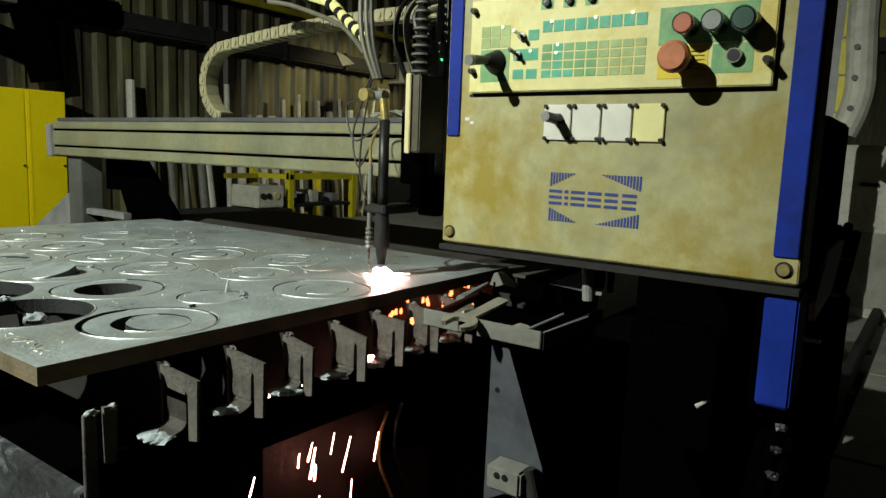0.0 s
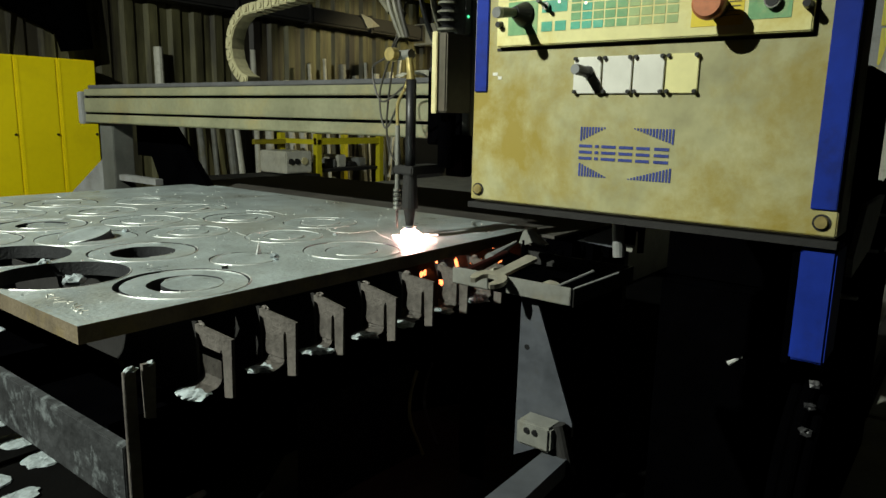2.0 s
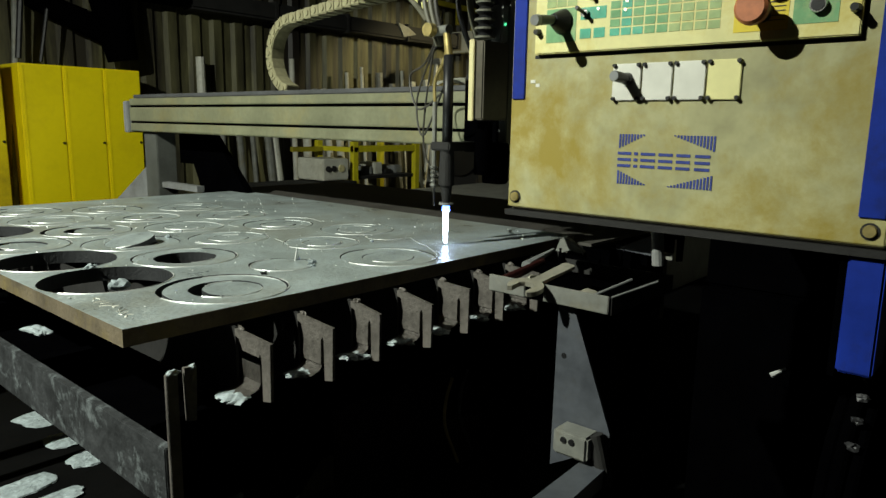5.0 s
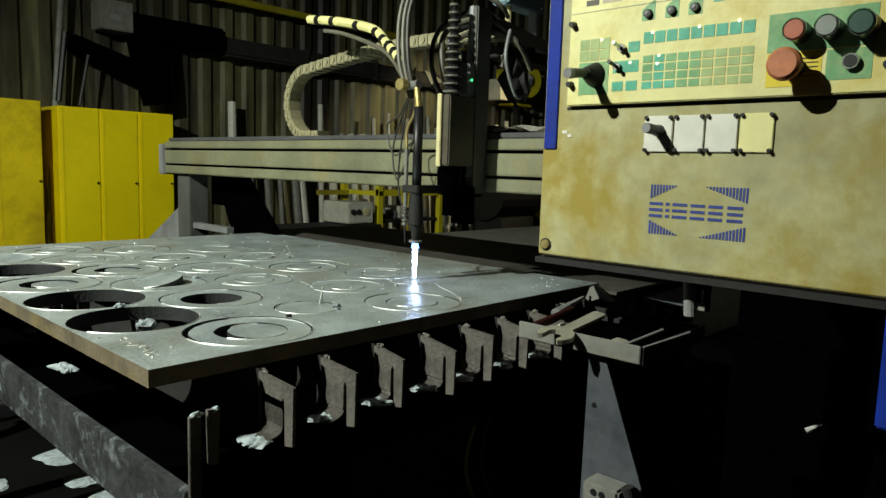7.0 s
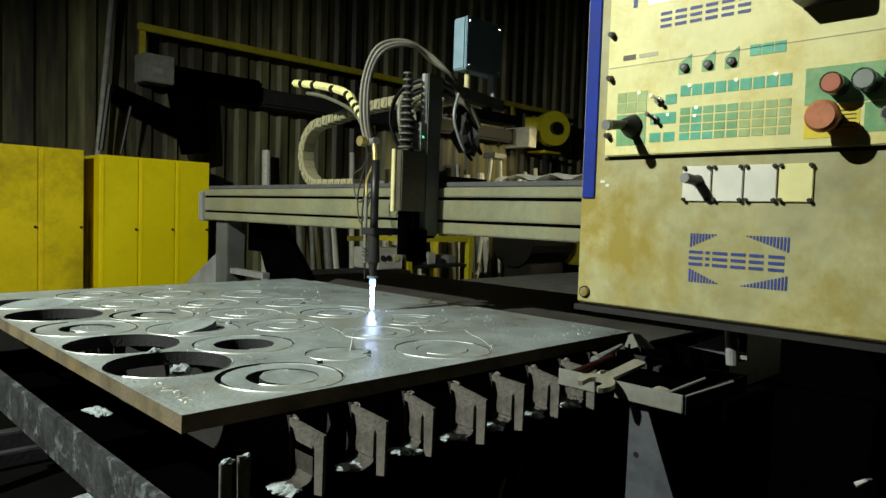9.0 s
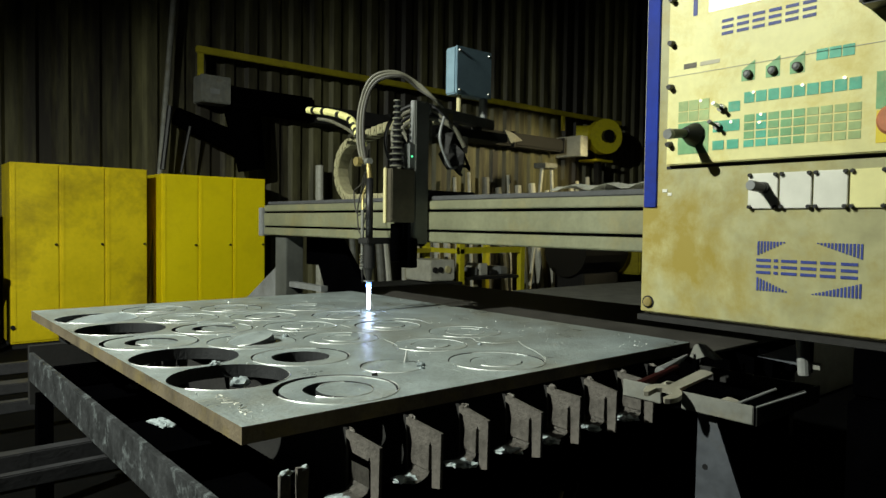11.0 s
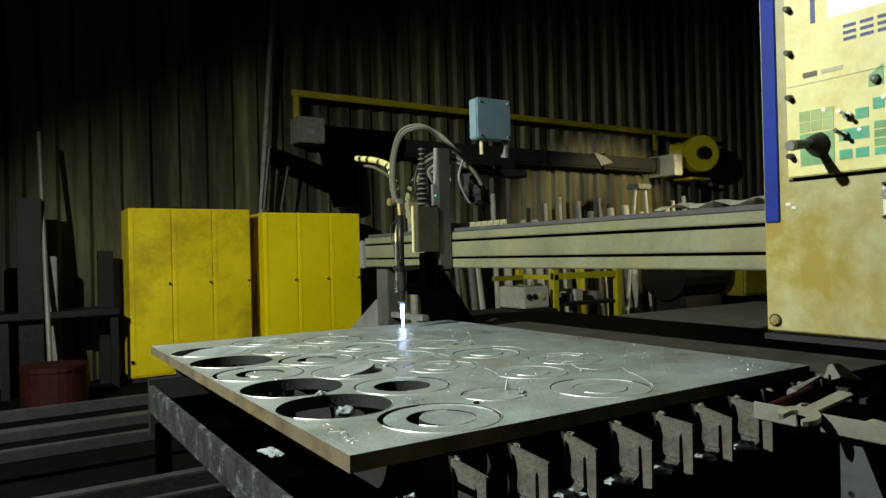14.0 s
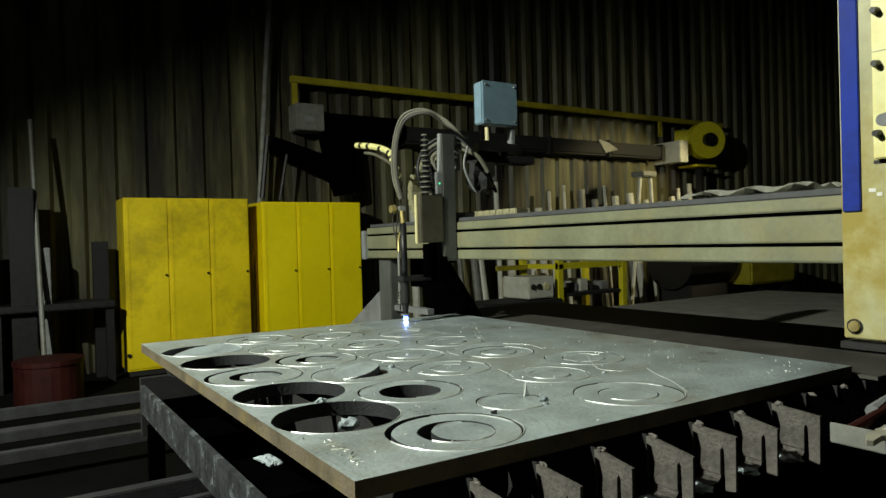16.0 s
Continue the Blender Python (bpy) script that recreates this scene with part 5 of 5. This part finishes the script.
    # dark upright stock and a rusty drum to the left of the lockers
    for k, (x, y, w, h) in enumerate(((-0.75, 6.2, 0.16, 1.45), (-0.40, 6.3, 0.20, 1.85), (-0.18, 6.35, 0.10, 1.3), (0.30, 6.6, 0.14, 1.35))):
        solid("steel_section", box(B(), x, x + w, y, y + 0.12, 0.0, h, 0.006), M_BLACK if k != 2 else M_GREY, "dark steel section standing against the wall", "steel section", "sections against the wall")
    solid("bright_pipe", rod(B(), (-0.16, 6.1, 0.1), (-0.20, 6.5, 2.5), 0.022, seg=10), M_PALEMET, "shiny thin pipe leaning at the wall", "pipe")
    dr = thing("red_drum", (-0.15, 5.7, 0.0), "rusty red drum on the floor", "drum")
    part("shell", rod(B(), (-0.15, 5.7, 0.0), (-0.15, 5.7, 0.34), 0.26, seg=24), M_MAROON, dr)
    part("rim", rod(B(), (-0.15, 5.7, 0.32), (-0.15, 5.7, 0.36), 0.27, seg=24), M_MAROON, dr)
    sh = thing("work_bench", (0.1, 6.5, 0.0), "dark low bench behind the drum", "bench")
    part("top", box(B(), -0.6, 0.44, 6.2, 6.8, 0.72, 0.78, 0.01), M_BLACK, sh)
    for x in (-0.55, 0.36):
        part("leg", box(B(), x, x + 0.07, 6.25, 6.32, 0.0, 0.72), M_BLACK, sh)


def runway():
    """Gantry runway on the near side and what is seen past the console."""
    th = thing("runway_rail", (3.0, -0.83, 0.0), "dark gantry runway rail on the floor", "runway rail")
    part("rail", box(B(), 0.3, 7.0, -0.86, -0.80, 0.0, 0.12, 0.005), M_DARK, th)
    for k in range(6):
        part("sleeper", box(B(), 0.5 + 1.1 * k, 0.62 + 1.1 * k, -0.89, -0.77, 0.0, 0.02), M_DARK, th)
    # cable run hanging beside the console, with bright clips
    cr = thing("cable_run", (1.0, -1.0, 0.0), "black drooping cable run with bright metal clips", "cable run")
    run = [(1.62, -0.965, 1.10), (1.45, -0.965, 1.01), (1.28, -0.965, 0.945), (1.02, -0.965, 0.89), (0.80, -0.965, 0.775), (0.70, -0.965, 0.66), (0.64, -0.965, 0.42), (0.62, -0.965, 0.02)]
    for k, dy in enumerate((0.0, 0.022, -0.020)):
        part("cable", tube(B(), [(x + 0.02 * (k == 1), y + dy, z - 0.010 * k) for x, y, z in run], 0.012, seg=10), M_VOID, cr)
    for x, z in ((1.45, 1.026), (1.28, 0.962), (1.02, 0.906)):
        part("clip", box(B(), x - 0.008, x + 0.008, -0.995, -0.955, z, z + 0.006, 0.001), M_ALU, cr, "bright metal clip")
    for k, (x, z) in enumerate(((0.835, 0.815), (0.80, 0.795), (0.765, 0.765), (0.735, 0.730))):
        part("knuckle", lump(B(), (x, -0.975, z), (0.009, 0.010, 0.007), 820 + k), M_BAR, cr, "dusty pale knuckle")
    part("sock", prism(B(), [(1.02, 1.09), (1.30, 1.09), (1.16, 0.99), (0.93, 0.965), (0.92, 1.0)], "y", -0.99, -0.98), M_PALEMET, cr, "grey hanging flap")
    # steel column with yellow blocks up its edge
    pl = thing("hall_column", (5.25, -0.5, 0.0), "steel column with a worn yellow edge", "column")
    part("web", box(B(), 5.22, 5.40, -0.53, -0.40, 0.0, 6.4), M_GREY, pl)
    for k in range(9):
        part("yellow_block", box(B(), 5.20, 5.218, -0.535, -0.475 + 0.006 * (k % 2), 0.62 + 0.26 * k, 0.865 + 0.26 * k, 0.004), M_YPAINT, pl, "worn yellow paint block")
    # ribbed hose hanging from above
    hs = thing("hose_bundle", (5.0, -0.7, 1.5), "dusty pale ribbed hose hanging in front of the column", "hose")
    path = [(5.0, -0.60, 6.5), (5.0, -0.605, 3.5), (5.0, -0.605, 2.4), (5.0, -0.625, 2.0), (5.0, -0.635, 1.8), (5.0, -0.61, 1.64), (5.0, -0.56, 1.50)]
    part("hose", tube(B(), path, 0.095, seg=16, steps=10), M_WHITEMACH, hs)
    for y, z in ((-0.60, 2.06), (-0.605, 1.86), (-0.60, 1.66)):
        part("rivet", rod(B(), (4.91, y, z), (4.895, y, z), 0.020, seg=10), M_BLACK, hs)
    # grey machine body standing further on
    mc = thing("machine_cabinet", (6.6, -1.0, 0.0), "dull grey machine cabinet with dented doors", "machine")
    part("body", box(B(), 6.22, 7.2, -1.7, -0.36, 0.0, 1.46, 0.02), M_WHITEMACH, mc)
    for k in range(2):
        d = part("door", box(B(), 6.20, 6.218, -1.02 - 0.64 * k, -0.42 - 0.62 * k, 0.78, 1.42, 0.01), M_WHITEMACH, mc)
        part("handle", box(B(), 6.17, 6.198, -0.74 - 0.62 * k, -0.60 - 0.62 * k, 1.12, 1.15, 0.004), M_DARK, d)
    part("lower_panel", box(B(), 6.20, 6.218, -1.66, -0.42, 0.10, 0.74, 0.01), M_PALE, mc)
    ys = thing("yellow_shutter", (6.8, -1.0, 2.3), "ribbed yellow shutter high behind the column", "shutter")
    for k in range(9):
        part("slat", box(B(), 6.80, 6.84 + 0.012 * (k % 2), -0.30 - 0.16 * (k + 1), -0.305 - 0.16 * k, 2.42, 3.4, 0.006), M_RAILY, ys)
    part("head_beam", box(B(), 6.80, 7.0, -1.8, -0.30, 2.30, 2.42, 0.01), M_DARK, ys)
    for y in (-1.78, -0.36):
        part("post", box(B(), 6.86, 6.96, y, y + 0.08, 1.46, 2.30), M_DARK, ys)
    # added sheets: lamplight on the floor is put into their pale colour
    for k, x in enumerate((1.3, 2.86)):
        solid("lit_floor_sheet", box(B(), x, x + 1.52, -3.0, -0.90, 0.0, 0.016 - 0.004 * k, 0.003), M_PALE, "added pale sheet standing in for the lit floor", "sheet metal", "sheets beside the runway")
    for k in range(4):
        solid("lit_floor_sheet", box(B(), 4.4 + 2.2 * k, 6.58 + 2.2 * k, -3.0, 0.45, 0.0, 0.012 + 0.004 * (k % 2), 0.003), M_PALE, "added pale sheet standing in for the lit floor", "sheet metal", "sheets beside the runway")


def fire():
    """Molten spot under the torch, glowing slag below it and falling sparks."""
    X, Y = TX0, TY0
    spot_t = thing("molten_spot", (X, Y, ZP), "white-hot molten spot where the torch cuts, with built rays of glare", "molten metal")
    bm = B()
    lump(bm, (X, Y, ZP + 0.010), (0.026, 0.026, 0.020), 91)
    # glowing spikes added to draw the star of glare round the spot
    for a, l in ((-0.9, 0.085), (-0.6, 0.06), (-1.3, 0.05), (0.1, 0.04), (2.4, 0.05)):
        rod(bm, (X, Y, ZP + 0.006), (X + l * math.cos(a), Y + l * math.sin(a), ZP + 0.004 + 0.1 * l), 0.0030, 0.0005, 6)
    part("glow", bm, M_MOLTEN, spot_t)
    drips = []
    rnd = random.Random(3)
    for g in range(2):
        emb = thing("glowing_drips", (X, 0.05, 0.80), "glowing orange slag drips under the plate", "slag", "glowing drips")
        for k in range(34):
            part("drip", lump(B(), (X - 0.14 + 0.013 * k + 0.006 * g, 0.03 + rnd.uniform(-0.03, 0.02), 0.80 + rnd.uniform(-0.03, 0.03)), (0.006, 0.004, 0.008), 130 + k + 40 * g), M_EMBER, emb)
        drips.append(emb)
    bead = thing("hot_slag_bead", (0.743, -0.06, 0.744), "white-hot bead of slag caught on a slat foot", "slag")
    part("bead", lump(B(), (0.743, -0.06, 0.744), (0.012, 0.007, 0.007), 171), M_BEAD, bead)
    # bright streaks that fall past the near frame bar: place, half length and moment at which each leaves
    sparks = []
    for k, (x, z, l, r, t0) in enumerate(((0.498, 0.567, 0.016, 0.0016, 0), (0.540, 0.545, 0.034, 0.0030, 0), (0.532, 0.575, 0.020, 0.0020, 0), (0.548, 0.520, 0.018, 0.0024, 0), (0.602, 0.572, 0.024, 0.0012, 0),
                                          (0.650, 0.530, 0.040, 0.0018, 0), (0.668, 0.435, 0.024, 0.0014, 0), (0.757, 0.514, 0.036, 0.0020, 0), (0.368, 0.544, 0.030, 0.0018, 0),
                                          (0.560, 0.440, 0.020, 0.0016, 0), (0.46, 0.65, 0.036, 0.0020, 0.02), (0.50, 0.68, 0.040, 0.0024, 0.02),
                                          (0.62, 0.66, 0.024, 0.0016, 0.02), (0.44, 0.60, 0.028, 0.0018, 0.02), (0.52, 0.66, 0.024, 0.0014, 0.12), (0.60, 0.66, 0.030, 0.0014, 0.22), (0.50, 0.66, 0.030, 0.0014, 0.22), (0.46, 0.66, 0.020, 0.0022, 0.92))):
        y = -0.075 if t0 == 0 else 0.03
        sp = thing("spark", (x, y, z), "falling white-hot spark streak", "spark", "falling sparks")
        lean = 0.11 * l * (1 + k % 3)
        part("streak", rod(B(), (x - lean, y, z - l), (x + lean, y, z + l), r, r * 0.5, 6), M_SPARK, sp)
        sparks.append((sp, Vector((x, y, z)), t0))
    # curved sheet of the slag chute under the table
    ch = thing("slag_chute", (0.62, -0.03, 0.33), "curved sooty sheet-steel slag guard hung under the table", "slag chute")
    bm, n, rows = B(), 18, []
    for q in range(n + 1):
        z = 0.33 + 0.27 * q / n
        edge = 0.793 + 0.05 * ((z - 0.48) / 0.11) ** 2 if z > 0.36 else 0.853
        rows.append([bm.verts.new((0.44 + (edge - 0.44) * i / 8, -0.026 - 0.014 * (i / 8) ** 2, z)) for i in range(9)])
    for a, c in zip(rows, rows[1:]):
        for i in range(8):
            bm.faces.new((a[i], a[i + 1], c[i + 1], c[i]))
    bmesh.ops.solidify(bm, geom=list(bm.faces), thickness=0.003)
    part("sheet", bm, M_SCORCH, ch)
    rim = [(0.855, -0.05, 0.33), (0.825, -0.05, 0.39), (0.802, -0.05, 0.44), (0.795, -0.05, 0.48), (0.802, -0.05, 0.53), (0.825, -0.05, 0.58)]
    part("rim", tube(B(), rim, 0.0045, seg=8), M_BRASS, ch, "scorched bright rim")
    part("rim", tube(B(), [(x + 0.075, y + 0.01, z) for x, y, z in rim], 0.004, seg=8), M_RAIL, ch)
    # added heap that hides the glowing metal once it has dropped
    pile = solid("glow_hiding_mound", lump(B(), (X, 0.25, 0.0), (0.5, 0.45, 0.16), 77), M_DARK, "dark heap added on the floor under the table to hide fallen glow", "slag heap")
    return spot_t, drips, bead, sparks


far_things()
runway()
spot_ob, ember_obs, bead_ob, spark_obs = fire()


# ---- what moves ----
def motions():
    # the gantry creeps along x once the cut is done
    def dx(t):
        return 0.0105 * min(max(t - 5.9, 0.0), 8.2)
    # the trolley runs along y
    def dy(t):
        if t < 5.65:
            return 0.0
        if t < 5.9:
            return 0.2 * (t - 5.65) ** 2 / 0.5
        if t < 13.7:
            return 0.025 + 0.2 * (t - 5.9)
        u = min(t - 13.7, 0.6)
        return 1.585 + 0.2 * (u - u * u / 1.2)
    # the lift: low while cutting, up while travelling, down again at the end
    def dz(t):
        if t < 3.9:
            return -0.090
        if t < 4.9:
            return -0.090 * (4.9 - t)
        if t < 14.5:
            return 0.0
        return -0.088 * min((t - 14.5) / 1.4, 1.0)
    ts = [0, 3.9, 4.4, 4.9, 5.5, 5.7, 5.9, 6.5, 7.5, 8.5, 9.5, 10.5, 11.5, 12.5, 13.5, 13.7, 13.9, 14.1, 14.3, 14.5, 15.2, 15.9, 16.0]
    for ob in [console_ob, *tray_obs, *gantry_obs, chain_ob, *[o for o in bpy.data.objects if o.parent is None and o.name.split(".")[0] == "scrap_piece"]]:
        b = ob.location.copy()
        walk(ob, [(t, pose(b.x + dx(t), b.y, b.z)) for t in ts])
    b = carriage_ob.location.copy()
    walk(carriage_ob, [(t, pose(b.x + dx(t), b.y + dy(t), b.z)) for t in ts])
    walk(torch_ob, [(t, pose(0, 0, dz(t))) for t in ts])
    for k, link in enumerate(chain_links):
        walk(link, [(t, chain_pose(k, TY0 + dy(t))) for t in (0, 5.5, 5.7, 5.9, *[6.2 + 0.3 * j for j in range(26)], 14.1, 14.3, 16.0)])
    # the molten metal drops through once the cut ends
    b = spot_ob.location.copy()
    walk(spot_ob, [(0, pose(b.x, b.y, b.z)), (3.8, pose(b.x, b.y, b.z)), (4.0, pose(b.x, b.y, b.z - 0.2)), (4.3, pose(b.x, b.y + 0.05, 0.02)), (16, pose(b.x, b.y + 0.05, 0.02))])
    for ob, t0 in ((ember_obs[0], 1.5), (ember_obs[1], 3.75), (bead_ob, 1.7)):
        b = ob.location.copy()
        walk(ob, [(0, pose(*b)), (t0, pose(*b)), (t0 + 0.3, pose(b.x, b.y + 0.15, b.z - 0.4)), (t0 + 0.6, pose(b.x, b.y + 0.3, 0.02)), (16, pose(b.x, b.y + 0.3, 0.02))])
    # each spark drops and comes to rest inside the added slag heap
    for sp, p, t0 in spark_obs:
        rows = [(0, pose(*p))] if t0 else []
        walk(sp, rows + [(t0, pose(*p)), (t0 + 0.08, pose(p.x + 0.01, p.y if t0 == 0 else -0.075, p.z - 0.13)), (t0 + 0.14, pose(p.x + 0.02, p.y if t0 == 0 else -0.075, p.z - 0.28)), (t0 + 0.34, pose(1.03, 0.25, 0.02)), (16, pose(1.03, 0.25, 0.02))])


motions()
